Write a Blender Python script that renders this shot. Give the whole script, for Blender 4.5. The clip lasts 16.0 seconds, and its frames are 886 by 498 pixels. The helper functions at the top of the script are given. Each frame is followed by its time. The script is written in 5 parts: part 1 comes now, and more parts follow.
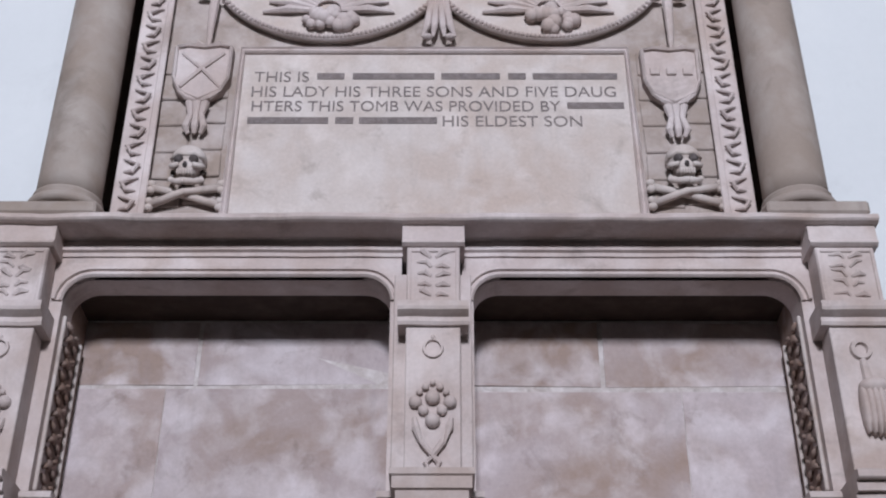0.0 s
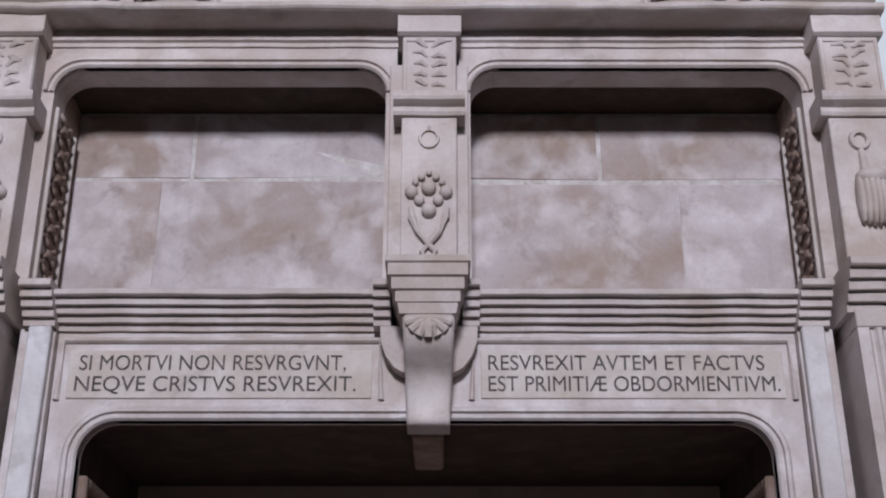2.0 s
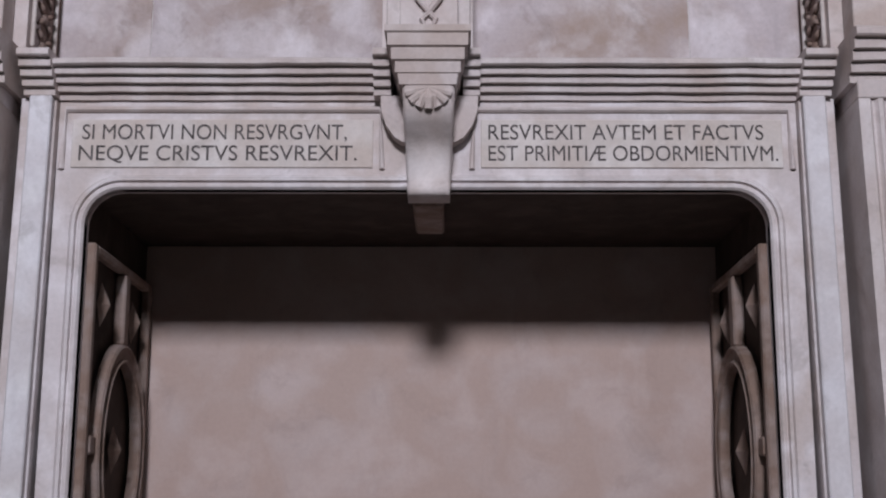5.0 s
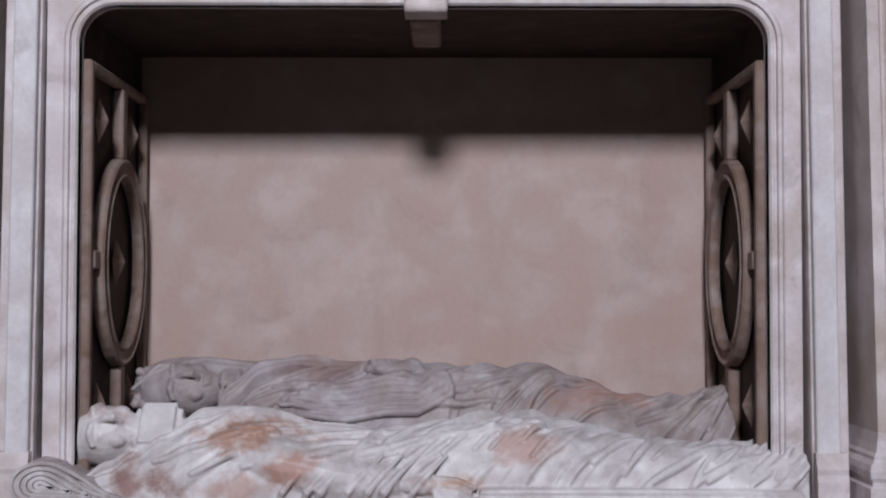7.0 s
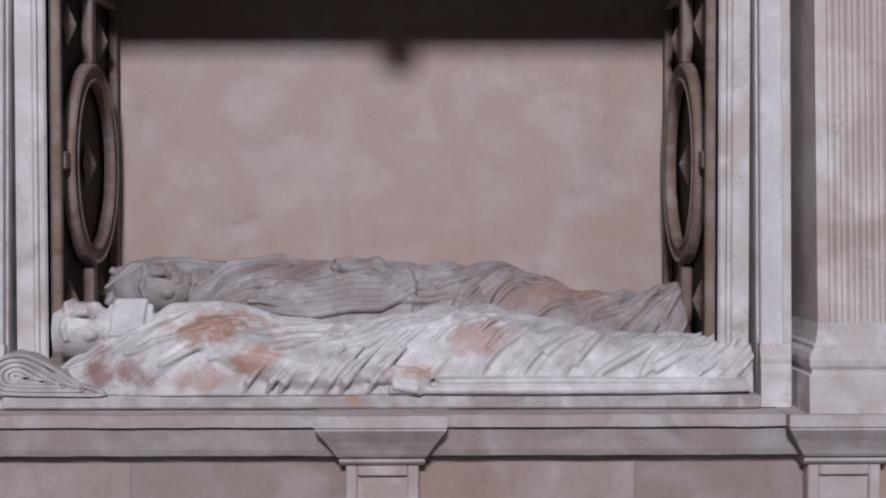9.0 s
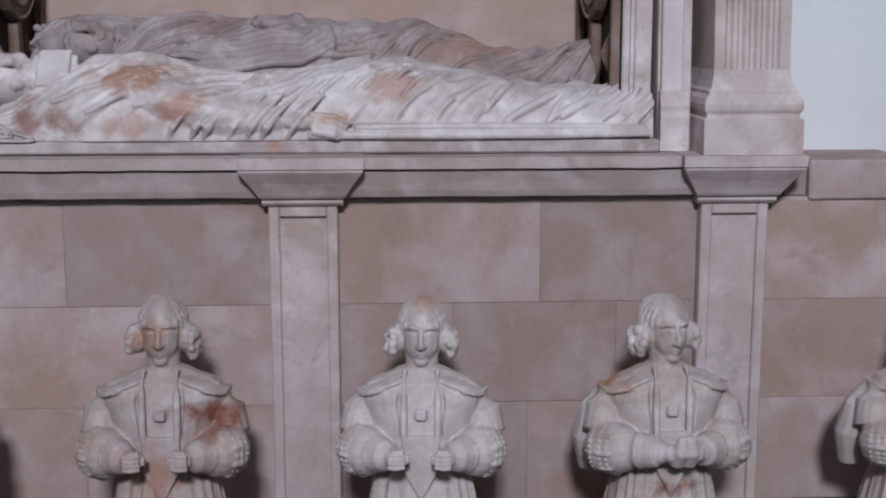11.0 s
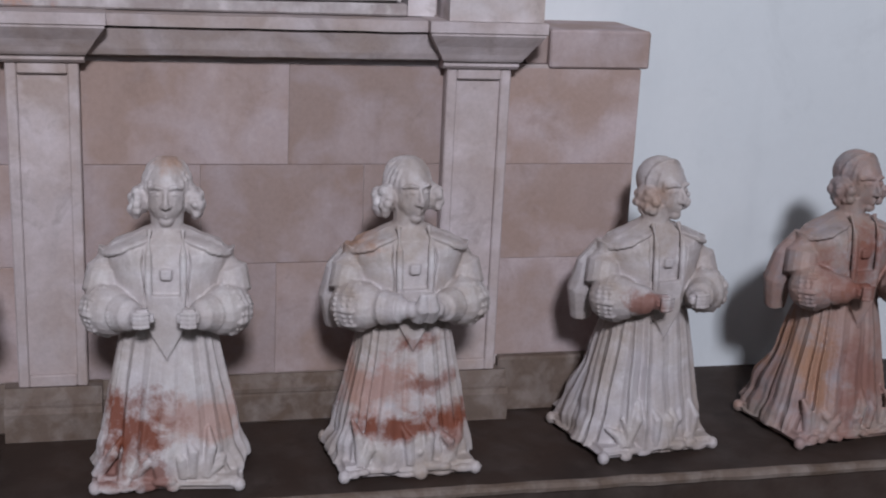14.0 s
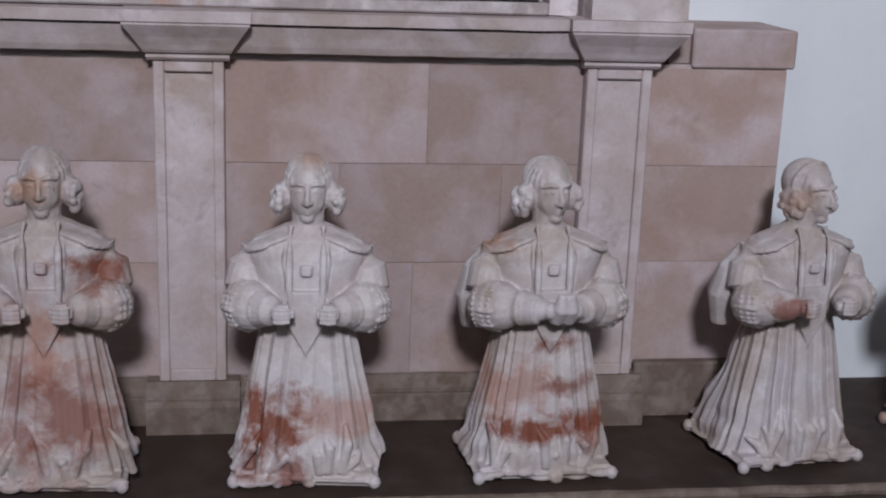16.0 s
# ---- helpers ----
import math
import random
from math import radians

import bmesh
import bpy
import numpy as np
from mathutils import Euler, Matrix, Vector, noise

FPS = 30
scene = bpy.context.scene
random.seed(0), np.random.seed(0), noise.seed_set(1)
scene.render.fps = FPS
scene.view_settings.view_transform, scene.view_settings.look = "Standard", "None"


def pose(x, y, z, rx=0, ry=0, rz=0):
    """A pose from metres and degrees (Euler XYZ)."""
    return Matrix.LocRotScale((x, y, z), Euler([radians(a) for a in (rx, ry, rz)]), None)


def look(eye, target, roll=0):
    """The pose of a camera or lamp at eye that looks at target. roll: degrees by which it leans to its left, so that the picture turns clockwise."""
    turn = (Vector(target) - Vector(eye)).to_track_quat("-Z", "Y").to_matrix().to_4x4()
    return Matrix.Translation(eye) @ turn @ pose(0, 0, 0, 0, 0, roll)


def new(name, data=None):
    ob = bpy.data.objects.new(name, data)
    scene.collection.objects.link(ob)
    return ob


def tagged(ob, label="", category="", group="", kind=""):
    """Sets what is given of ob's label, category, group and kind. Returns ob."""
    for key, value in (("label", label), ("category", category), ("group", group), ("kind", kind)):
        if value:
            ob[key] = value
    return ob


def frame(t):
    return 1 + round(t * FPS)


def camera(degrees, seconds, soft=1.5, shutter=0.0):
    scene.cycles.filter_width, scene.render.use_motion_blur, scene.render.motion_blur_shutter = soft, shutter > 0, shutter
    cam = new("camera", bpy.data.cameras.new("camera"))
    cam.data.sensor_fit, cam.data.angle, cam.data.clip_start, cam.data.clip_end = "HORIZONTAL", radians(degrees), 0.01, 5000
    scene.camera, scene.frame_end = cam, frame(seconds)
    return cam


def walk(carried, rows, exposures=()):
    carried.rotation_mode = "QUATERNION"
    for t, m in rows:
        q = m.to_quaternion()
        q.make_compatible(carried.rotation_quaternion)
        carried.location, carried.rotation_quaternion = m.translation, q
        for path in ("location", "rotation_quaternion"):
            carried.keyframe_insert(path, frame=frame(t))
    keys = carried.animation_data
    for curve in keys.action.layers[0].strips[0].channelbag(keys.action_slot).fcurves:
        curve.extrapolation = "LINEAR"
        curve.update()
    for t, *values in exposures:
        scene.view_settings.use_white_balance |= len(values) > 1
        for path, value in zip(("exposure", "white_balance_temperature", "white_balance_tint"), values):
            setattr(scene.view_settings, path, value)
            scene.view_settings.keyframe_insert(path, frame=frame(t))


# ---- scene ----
cam = camera(38.3, 16.0, soft=2.1)
PATH = [
    (0, (0.034, -3.605, 1.844), (0.035, -1.909, 2.903), 0.0),
    (0.5, (0.042, -3.593, 1.833), (0.043, -1.854, 2.82), 0.0),
    (1, (0.043, -3.57, 1.811), (0.045, -1.795, 2.733), 0.0),
    (1.5, (0.042, -3.559, 1.802), (0.045, -1.754, 2.663), -0.0),
    (2, (0.046, -3.55, 1.786), (0.047, -1.719, 2.59), 0.0),
    (2.5, (0.053, -3.548, 1.777), (0.05, -1.696, 2.531), 0.0),
    (3, (0.066, -3.54, 1.748), (0.057, -1.672, 2.464), 0.1),
    (3.5, (0.07, -3.543, 1.751), (0.058, -1.656, 2.416), 0.2),
    (3.7, (0.067, -3.548, 1.749), (0.057, -1.654, 2.394), 0.2),
    (6, (0.069, -3.637, 1.979), (0.057, -1.646, 2.176), 0.1),
    (6.5, (0.066, -3.645, 1.98), (0.058, -1.649, 2.104), 0.1),
    (7, (0.053, -3.654, 1.974), (0.055, -1.655, 2.045), 0.1),
    (7.5, (0.047, -3.661, 1.957), (0.057, -1.662, 2.006), 0.1),
    (8, (0.049, -3.688, 1.949), (0.067, -1.688, 1.978), -0.1),
    (8.2, (0.063, -3.7, 1.948), (0.079, -1.7, 1.968), 0.0),
    (10.3, (0.234, -3.938, 1.791), (0.256, -1.953, 1.549), -0.6),
    (10.5, (0.231, -3.954, 1.777), (0.273, -1.973, 1.505), -0.5),
    (11, (0.219, -3.987, 1.742), (0.325, -2.021, 1.391), -0.0),
    (11.5, (0.215, -4.017, 1.718), (0.389, -2.069, 1.301), 0.3),
    (12, (0.227, -4.034, 1.71), (0.464, -2.106, 1.235), 0.9),
    (12.5, (0.225, -4.027, 1.709), (0.528, -2.117, 1.199), 1.4),
    (13, (0.236, -4.029, 1.695), (0.602, -2.133, 1.174), 1.9),
    (13.5, (0.258, -4.043, 1.707), (0.676, -2.16, 1.178), 2.4),
    (14, (0.275, -4.053, 1.706), (0.736, -2.18, 1.177), 2.7),
    (14.5, (0.267, -4.055, 1.697), (0.738, -2.184, 1.171), 2.8),
    (15, (0.253, -4.045, 1.688), (0.695, -2.167, 1.163), 2.8),
    (15.5, (0.242, -4.036, 1.677), (0.617, -2.142, 1.154), 2.5),
    (16, (0.22, -4.023, 1.663), (0.5, -2.112, 1.144), 2.1),
]
walk(cam, [(t, look(eye, target, roll)) for t, eye, target, roll in PATH], [(0.0, -0.36), (3.0, -0.42), (6.0, -0.34), (8.0, -0.22), (10.4, -0.30), (11.5, -0.40), (13.0, -0.34), (16.0, -0.34)])

# ---- light ----
world = bpy.data.worlds.new("sky")
scene.world = world
world.use_nodes = True
wn = world.node_tree
sky = wn.nodes.new("ShaderNodeTexSky")
sky.sky_type = "NISHITA"
sky.sun_disc = False
sky.sun_elevation = radians(40)
sky.sun_rotation = radians(180)
wn.links.new(sky.outputs[0], wn.nodes["Background"].inputs[0])
wn.nodes["Background"].inputs[1].default_value = 0.1


def area_light(name, x, y, z, tx, ty, tz, w, h, power, colour):
    """An area lamp facing the tomb: daylight of the main window, or added side fill."""
    data = bpy.data.lights.new(name, "AREA")
    data.shape, data.size, data.size_y = "RECTANGLE", w, h
    data.energy, data.color = power, colour
    ob = new(name, data)
    ob.matrix_world = look((x, y, z), (tx, ty, tz))
    return ob


COOL = (0.87, 0.89, 1.0)
# Middle lamp is the inferred main window; the weak side pair is added fill.
for wx, power in ((-4.0, 50), (-0.2, 1700), (4.5, 90)):
    area_light("window_and_fill", wx, -10.95, 7.0, wx, 0.0, 7.0, 1.3, 1.3, power, COOL)

# ---- materials ----


def ramp(nt, fac, stops):
    r = nt.nodes.new("ShaderNodeValToRGB")
    while len(r.color_ramp.elements) < len(stops):
        r.color_ramp.elements.new(0.5)
    for e, (p, c) in zip(r.color_ramp.elements, stops):
        e.position, e.color = p, (*c, 1)
    nt.links.new(fac, r.inputs[0])
    return r.outputs[0]


def noise_node(nt, vec, scale, detail=6, rough=0.6, distort=0.0):
    n = nt.nodes.new("ShaderNodeTexNoise")
    n.inputs["Scale"].default_value, n.inputs["Detail"].default_value = scale, detail
    n.inputs["Roughness"].default_value, n.inputs["Distortion"].default_value = rough, distort
    nt.links.new(vec, n.inputs["Vector"])
    return n.outputs["Fac"]


def mix(nt, fac, a, b, blend="MIX"):
    m = nt.nodes.new("ShaderNodeMix")
    m.data_type, m.blend_type = "RGBA", blend
    for value, socket in ((fac, 0), (a, 6), (b, 7)):
        if isinstance(value, (int, float)):
            m.inputs[socket].default_value = value
        elif isinstance(value, tuple):
            m.inputs[socket].default_value = (*value, 1)
        else:
            nt.links.new(value, m.inputs[socket])
    return m.outputs[2]


def stone(name, base, warm, pale, patch=1.6, stain=None, stain_at=0.6, stain_scale=2.2, rough=0.85, relief=0.25, tint=0.0, grain=70.0, patchy=1.0, grit=1.0):
    """Weathered stone: large patches of warm and pale, stains, fine grain and pitting."""
    mat = bpy.data.materials.new(name)
    mat.use_nodes = True
    nt = mat.node_tree
    bsdf = nt.nodes["Principled BSDF"]
    co = nt.nodes.new("ShaderNodeTexCoord").outputs["Object"]
    info = nt.nodes.new("ShaderNodeObjectInfo")
    vec = nt.nodes.new("ShaderNodeVectorMath")
    vec.operation = "MULTIPLY_ADD"
    nt.links.new(info.outputs["Random"], vec.inputs[0])
    vec.inputs[1].default_value = (9.0, 5.0, 7.0) if tint else (0.0, 0.0, 0.0)
    nt.links.new(co, vec.inputs[2])
    co = vec.outputs[0]
    big = noise_node(nt, co, patch, 5, 0.55, 0.4)
    mid = noise_node(nt, co, patch * 3.4, 4, 0.5, 0.4)
    col = mix(nt, ramp(nt, big, [(0.38, (0, 0, 0)), (0.62, (patchy,) * 3)]), base, warm)
    col = mix(nt, ramp(nt, mid, [(0.45, (0, 0, 0)), (0.72, (0.75 * patchy,) * 3)]), col, pale)
    if stain:
        s = noise_node(nt, co, stain_scale, 5, 0.55, 0.5)
        col = mix(nt, ramp(nt, s, [(stain_at, (0, 0, 0)), (stain_at + 0.08, (0.85,) * 3)]), col, stain)
    if patchy:
        chalk = noise_node(nt, co, patch * 2.7, 4, 0.52, 0.2)
        col = mix(nt, ramp(nt, chalk, [(0.53, (0, 0, 0)), (0.68, (0.42 * patchy,) * 3)]), col, tuple(min(0.8, c * 1.22) for c in pale))
        soot = noise_node(nt, co, patch * 3.3, 6, 0.66, 0.5)
        col = mix(nt, ramp(nt, soot, [(0.57, (0, 0, 0)), (0.70, (0.48 * patchy,) * 3)]), col, tuple(c * 0.62 for c in warm))
        run = nt.nodes.new("ShaderNodeMapping")
        run.inputs["Scale"].default_value = (1.0, 1.0, 0.16)
        nt.links.new(co, run.inputs["Vector"])
        drip = noise_node(nt, run.outputs["Vector"], patch * 8.0, 4, 0.6, 0.3)
        col = mix(nt, ramp(nt, drip, [(0.56, (0, 0, 0)), (0.74, (0.32 * patchy,) * 3)]), col, tuple(c * 0.72 for c in base))
    fine = noise_node(nt, co, grain, 4, 0.7)
    col = mix(nt, 1.0, col, ramp(nt, fine, [(0.25, (1 - 0.09 * grit,) * 3), (0.7, (1 + 0.05 * grit,) * 3)]), "MULTIPLY")
    spots = noise_node(nt, co, grain * 0.35, 3, 0.5)
    col = mix(nt, ramp(nt, spots, [(0.70, (0, 0, 0)), (0.80, (0.30 * grit,) * 3)]), col, tuple(c * 0.5 for c in base))
    if tint:
        hsv = nt.nodes.new("ShaderNodeHueSaturation")
        v = nt.nodes.new("ShaderNodeMapRange")
        nt.links.new(info.outputs["Random"], v.inputs[0])
        v.inputs[3].default_value, v.inputs[4].default_value = 1 - tint, 1 + tint
        nt.links.new(v.outputs[0], hsv.inputs["Value"])
        nt.links.new(col, hsv.inputs["Color"])
        col = hsv.outputs[0]
    nt.links.new(col, bsdf.inputs["Base Color"])
    bsdf.inputs["Roughness"].default_value = rough
    bsdf.inputs["Specular IOR Level"].default_value = 0.3
    b1 = nt.nodes.new("ShaderNodeBump")
    b1.inputs["Strength"].default_value, b1.inputs["Distance"].default_value = relief, 0.006
    nt.links.new(mid, b1.inputs["Height"])
    b2 = nt.nodes.new("ShaderNodeBump")
    b2.inputs["Strength"].default_value, b2.inputs["Distance"].default_value = relief, 0.002
    nt.links.new(fine, b2.inputs["Height"])
    nt.links.new(b1.outputs[0], b2.inputs["Normal"])
    nt.links.new(b2.outputs[0], bsdf.inputs["Normal"])
    return mat


FREESTONE = stone("freestone", (0.50, 0.43, 0.42), (0.44, 0.355, 0.32), (0.62, 0.57, 0.57))
BASESTONE = stone("base_freestone", (0.46, 0.39, 0.385), (0.40, 0.315, 0.28), (0.57, 0.51, 0.53), patch=2.0)
PANELSTONE = stone("carved_panel_stone", (0.37, 0.315, 0.29), (0.31, 0.25, 0.215), (0.46, 0.41, 0.40), patch=3.0)
LIMED = stone("limewashed_freestone", (0.54, 0.485, 0.49), (0.47, 0.395, 0.37), (0.66, 0.62, 0.64), patch=2.4)
LIMEWHITE = stone("thick_limewash", (0.58, 0.55, 0.575), (0.52, 0.47, 0.47), (0.68, 0.66, 0.69), patch=2.0)
COLUMNSTONE = stone("column_sandstone", (0.335, 0.285, 0.26), (0.305, 0.25, 0.215), (0.385, 0.345, 0.32), patch=2.0, grit=0.5)
BLOCKSTONE = stone("sandstone_block", (0.375, 0.29, 0.27), (0.315, 0.218, 0.178), (0.48, 0.415, 0.445), patch=1.7, tint=0.12, patchy=0.7)
ASHLAR = stone("limewashed_ashlar", (0.45, 0.39, 0.40), (0.33, 0.25, 0.215), (0.63, 0.585, 0.61), patch=1.9, tint=0.05)
PLASTER = stone("niche_plaster", (0.435, 0.318, 0.278), (0.455, 0.345, 0.308), (0.52, 0.445, 0.445), patch=1.5, relief=0.12, patchy=0.6, grit=0.5)
# Brown sandstone, darkened to carry the shade of the niches' inner sides.
STRAPSTONE = stone("shaded_strapwork_sandstone", (0.24, 0.168, 0.138), (0.185, 0.12, 0.092), (0.30, 0.245, 0.23), patch=4.0)
# Near-black sandstone: the shade inside recesses is put into this colour.
SHADESTONE = stone("shade_darkened_sandstone", (0.045, 0.028, 0.021), (0.036, 0.022, 0.016), (0.066, 0.046, 0.037), patch=3.0)
PALE = stone("pale_tablet_stone", (0.53, 0.475, 0.45), (0.48, 0.40, 0.36), (0.60, 0.56, 0.55), patch=2.0, relief=0.2)
ALABASTER = stone("alabaster", (0.42, 0.38, 0.38), (0.33, 0.28, 0.27), (0.60, 0.565, 0.57), patch=4.0, stain=(0.44, 0.22, 0.14), stain_at=0.575, stain_scale=3.4, rough=0.6, relief=0.2)
WHITEWALL = stone("limewashed_wall", (0.67, 0.705, 0.73), (0.61, 0.64, 0.67), (0.74, 0.77, 0.80), patch=0.8, relief=0.12, grain=30.0, grit=0.2, patchy=0.3)
SLATE = stone("dark_slate_ledge", (0.034, 0.023, 0.019), (0.048, 0.030, 0.023), (0.066, 0.05, 0.044), patch=2.0, rough=0.7)
PAVING = stone("grey_floor_paving", (0.075, 0.073, 0.066), (0.06, 0.063, 0.048), (0.10, 0.097, 0.09), patch=1.2, tint=0.08)
FADED = stone("faded_letter_paint", (0.15, 0.13, 0.13), (0.19, 0.16, 0.155), (0.25, 0.22, 0.22), patch=14.0)
# Letter paint; it also colours the shade in the skull sockets.
INK_AND_SHADE = stone("worn_letters_and_socket_shade", (0.06, 0.052, 0.053), (0.075, 0.062, 0.06), (0.16, 0.14, 0.14), patch=14.0)
# Tone of the unseen walls, set low to cut bounced light.
DARKWALL = stone("dark_unseen_wall", (0.06, 0.054, 0.05), (0.055, 0.045, 0.04), (0.085, 0.08, 0.075))
# Brown of the ledge edge; on the plinth it carries the statues' shade.
BROWN_SHADED = stone("brown_and_shaded_stone", (0.17, 0.128, 0.105), (0.13, 0.092, 0.07), (0.245, 0.205, 0.185), patch=4.0)
MORTAR2 = stone("worn_mortar", (0.42, 0.345, 0.33), (0.36, 0.28, 0.25), (0.47, 0.42, 0.42))
MORTAR = stone("lime_mortar", (0.52, 0.48, 0.475), (0.42, 0.37, 0.35), (0.62, 0.59, 0.59), patch=8.0)

# ---- mesh helpers ----


def part(name, bm, material, parent=None, label="", smooth=False):
    me = bpy.data.meshes.new(name)
    bmesh.ops.recalc_face_normals(bm, faces=bm.faces)
    if smooth:
        for f in bm.faces:
            f.smooth = True
    bm.to_mesh(me)
    bm.free()
    me.materials.append(material)
    ob = new(name, me)
    if parent:
        ob.parent = parent
        if parent.type == "EMPTY":
            ob.matrix_parent_inverse = Matrix.Translation(parent.location).inverted()
    if label:
        ob["label"] = label
    return ob


def thing(name, base, label, category, group="", kind=""):
    """An Empty at the thing's base, whose parts are built in world metres."""
    ob = new(name)
    ob.location = base
    ob.empty_display_size = 0.05
    return tagged(ob, label, category, group, kind)


def box(x0, x1, y0, y1, z0, z1, bevel=0.004, wob=0.0, bm=None, seg=1):
    out = bm or bmesh.new()
    b = bmesh.new()
    bmesh.ops.create_cube(b, size=1)
    for v in b.verts:
        v.co = Vector(((x0 + x1) / 2 + v.co.x * (x1 - x0), (y0 + y1) / 2 + v.co.y * (y1 - y0), (z0 + z1) / 2 + v.co.z * (z1 - z0)))
        if wob:
            v.co += noise.noise_vector(v.co * 7.3) * wob
    if bevel:
        bmesh.ops.bevel(b, geom=list(b.edges), offset=bevel, segments=seg, affect="EDGES", clamp_overlap=True)
    absorb(out, b)
    return out


def absorb(out, b, m=None):
    """Adds the bmesh b, moved by m, to out."""
    if m is not None:
        bmesh.ops.transform(b, matrix=m, verts=b.verts)
    idx = {}
    for v in b.verts:
        idx[v] = out.verts.new(v.co)
    for f in b.faces:
        try:
            out.faces.new([idx[v] for v in f.verts])
        except ValueError:
            pass
    b.free()
    return out


def run_x(profile, x0, x1, n=1, worn=0.0, bm=None):
    """A moulding along x: its closed section is a list of (y, z), ends capped; worn roughens its edges."""
    bm = bm or bmesh.new()
    rings = []
    for i in range(n + 1):
        x = x0 + (x1 - x0) * i / n
        ring = []
        for y, z in profile:
            p = Vector((x, y, z))
            if worn:
                p += Vector((0, noise.noise(p * 11.0) * worn, noise.noise(p * 9.0 + Vector((3, 1, 2))) * worn))
            ring.append(bm.verts.new(p))
        rings.append(ring)
    k = len(profile)
    for a, b in zip(rings, rings[1:]):
        for j in range(k):
            bm.faces.new((a[j], a[(j + 1) % k], b[(j + 1) % k], b[j]))
    bm.faces.new(rings[0])
    bm.faces.new(list(reversed(rings[-1])))
    return bm


def prism(outline, y0, y1, bm=None):
    """A plate with an outline of (x, z) from y0 (front) to y1."""
    bm = bm or bmesh.new()
    a = [bm.verts.new((x, y0, z)) for x, z in outline]
    b = [bm.verts.new((x, y1, z)) for x, z in outline]
    bm.faces.new(a)
    bm.faces.new(list(reversed(b)))
    n = len(outline)
    for i in range(n):
        bm.faces.new((a[i], b[i], b[(i + 1) % n], a[(i + 1) % n]))
    return bm


def niche_path(x0, x1, z0, z1, r, n=8, right=True, left=True):
    """The line of an opening with rounded upper corners, from its lower left to its lower right."""
    pts = [(x0, z0)]
    for i in range(n + 1):
        a = math.pi - i / n * math.pi / 2
        pts.append((x0 + r + r * math.cos(a), z1 - r + r * math.sin(a)))
    for i in range(n + 1):
        a = math.pi / 2 - i / n * math.pi / 2
        pts.append((x1 - r + r * math.cos(a), z1 - r + r * math.sin(a)))
    pts.append((x1, z0))
    return pts


def sweep(path, section, bm=None, closed=False):
    """A moulding along a path of (x, z); its section is a list of (outward, y)."""
    bm = bm or bmesh.new()
    n = len(path)
    rings = []
    for i, (x, z) in enumerate(path):
        if closed:
            a, c = path[(i - 1) % n], path[(i + 1) % n]
        else:
            a, c = path[max(i - 1, 0)], path[min(i + 1, n - 1)]
        d = Vector((c[0] - a[0], c[1] - a[1])).normalized()
        out = Vector((-d.y, d.x))
        rings.append([bm.verts.new((x + out.x * o, y, z + out.y * o)) for o, y in section])
    k = len(section)
    pairs = list(zip(rings, rings[1:])) + ([(rings[-1], rings[0])] if closed else [])
    for a, b in pairs:
        for j in range(k):
            bm.faces.new((a[j], a[(j + 1) % k], b[(j + 1) % k], b[j]))
    if not closed:
        bm.faces.new(rings[0])
        bm.faces.new(list(reversed(rings[-1])))
    return bm


def lathe(profile, cx, cy, n=32, bm=None):
    """A turned shape from (radius, z)."""
    bm = bm or bmesh.new()
    rings = [[bm.verts.new((cx + r * math.cos(2 * math.pi * i / n), cy + r * math.sin(2 * math.pi * i / n), z)) for i in range(n)] for r, z in profile]
    for a, b in zip(rings, rings[1:]):
        for i in range(n):
            bm.faces.new((a[i], a[(i + 1) % n], b[(i + 1) % n], b[i]))
    bm.faces.new(list(reversed(rings[0])))
    bm.faces.new(rings[-1])
    return bm


def ball(bm, c, r, seg=10, m=None):
    """An ellipsoid at c with radii r."""
    b = bmesh.new()
    bmesh.ops.create_uvsphere(b, u_segments=seg, v_segments=max(6, seg * 2 // 3), radius=1)
    t = Matrix.Translation(c) @ (m or Matrix()) @ Matrix.Diagonal((*r, 1))
    return absorb(bm, b, t)


def tube(bm, pts, radii, seg=8):
    """A rounded bar through points with a radius at each."""
    pts = [Vector(p) for p in pts]
    rings = []
    for i, p in enumerate(pts):
        d = (pts[min(i + 1, len(pts) - 1)] - pts[max(i - 1, 0)]).normalized()
        u = d.cross(Vector((0, 0, 1)) if abs(d.z) < 0.9 else Vector((0, 1, 0))).normalized()
        w = d.cross(u)
        rings.append([bm.verts.new(p + (u * math.cos(2 * math.pi * k / seg) + w * math.sin(2 * math.pi * k / seg)) * radii[i]) for k in range(seg)])
    for a, b in zip(rings, rings[1:]):
        for k in range(seg):
            bm.faces.new((a[k], a[(k + 1) % seg], b[(k + 1) % seg], b[k]))
    bm.faces.new(list(reversed(rings[0])))
    bm.faces.new(rings[-1])
    return bm


# ---- the church round the tomb ----
tagged(part("floor", box(-5.0, 6.6, -11.0, 0.6, -0.42, -0.17, 0), PAVING), "worn grey stone floor in front of the tomb", "floor", kind="structure")
tagged(part("ledge", box(-5.0, 6.6, -0.66, 0.255, -0.17, 0.0, 0.012, 0.004), SLATE), "dark slate ledge along the foot of the wall", "ledge", kind="structure")
tagged(part("ledge_nosing", run_x([(-0.655, -0.03), (-0.672, -0.026), (-0.676, -0.012), (-0.670, 0.001), (-0.655, 0.004)], -5.0, 6.6, 160, 0.006), BROWN_SHADED), "worn pale front edge of the slate ledge", "ledge edge", kind="structure")
tagged(part("wall_north_right", box(1.265, 6.6, 0.25, 1.1, -0.17, 9.0, 0), WHITEWALL), "limewashed church wall beside the tomb", "wall", kind="structure")
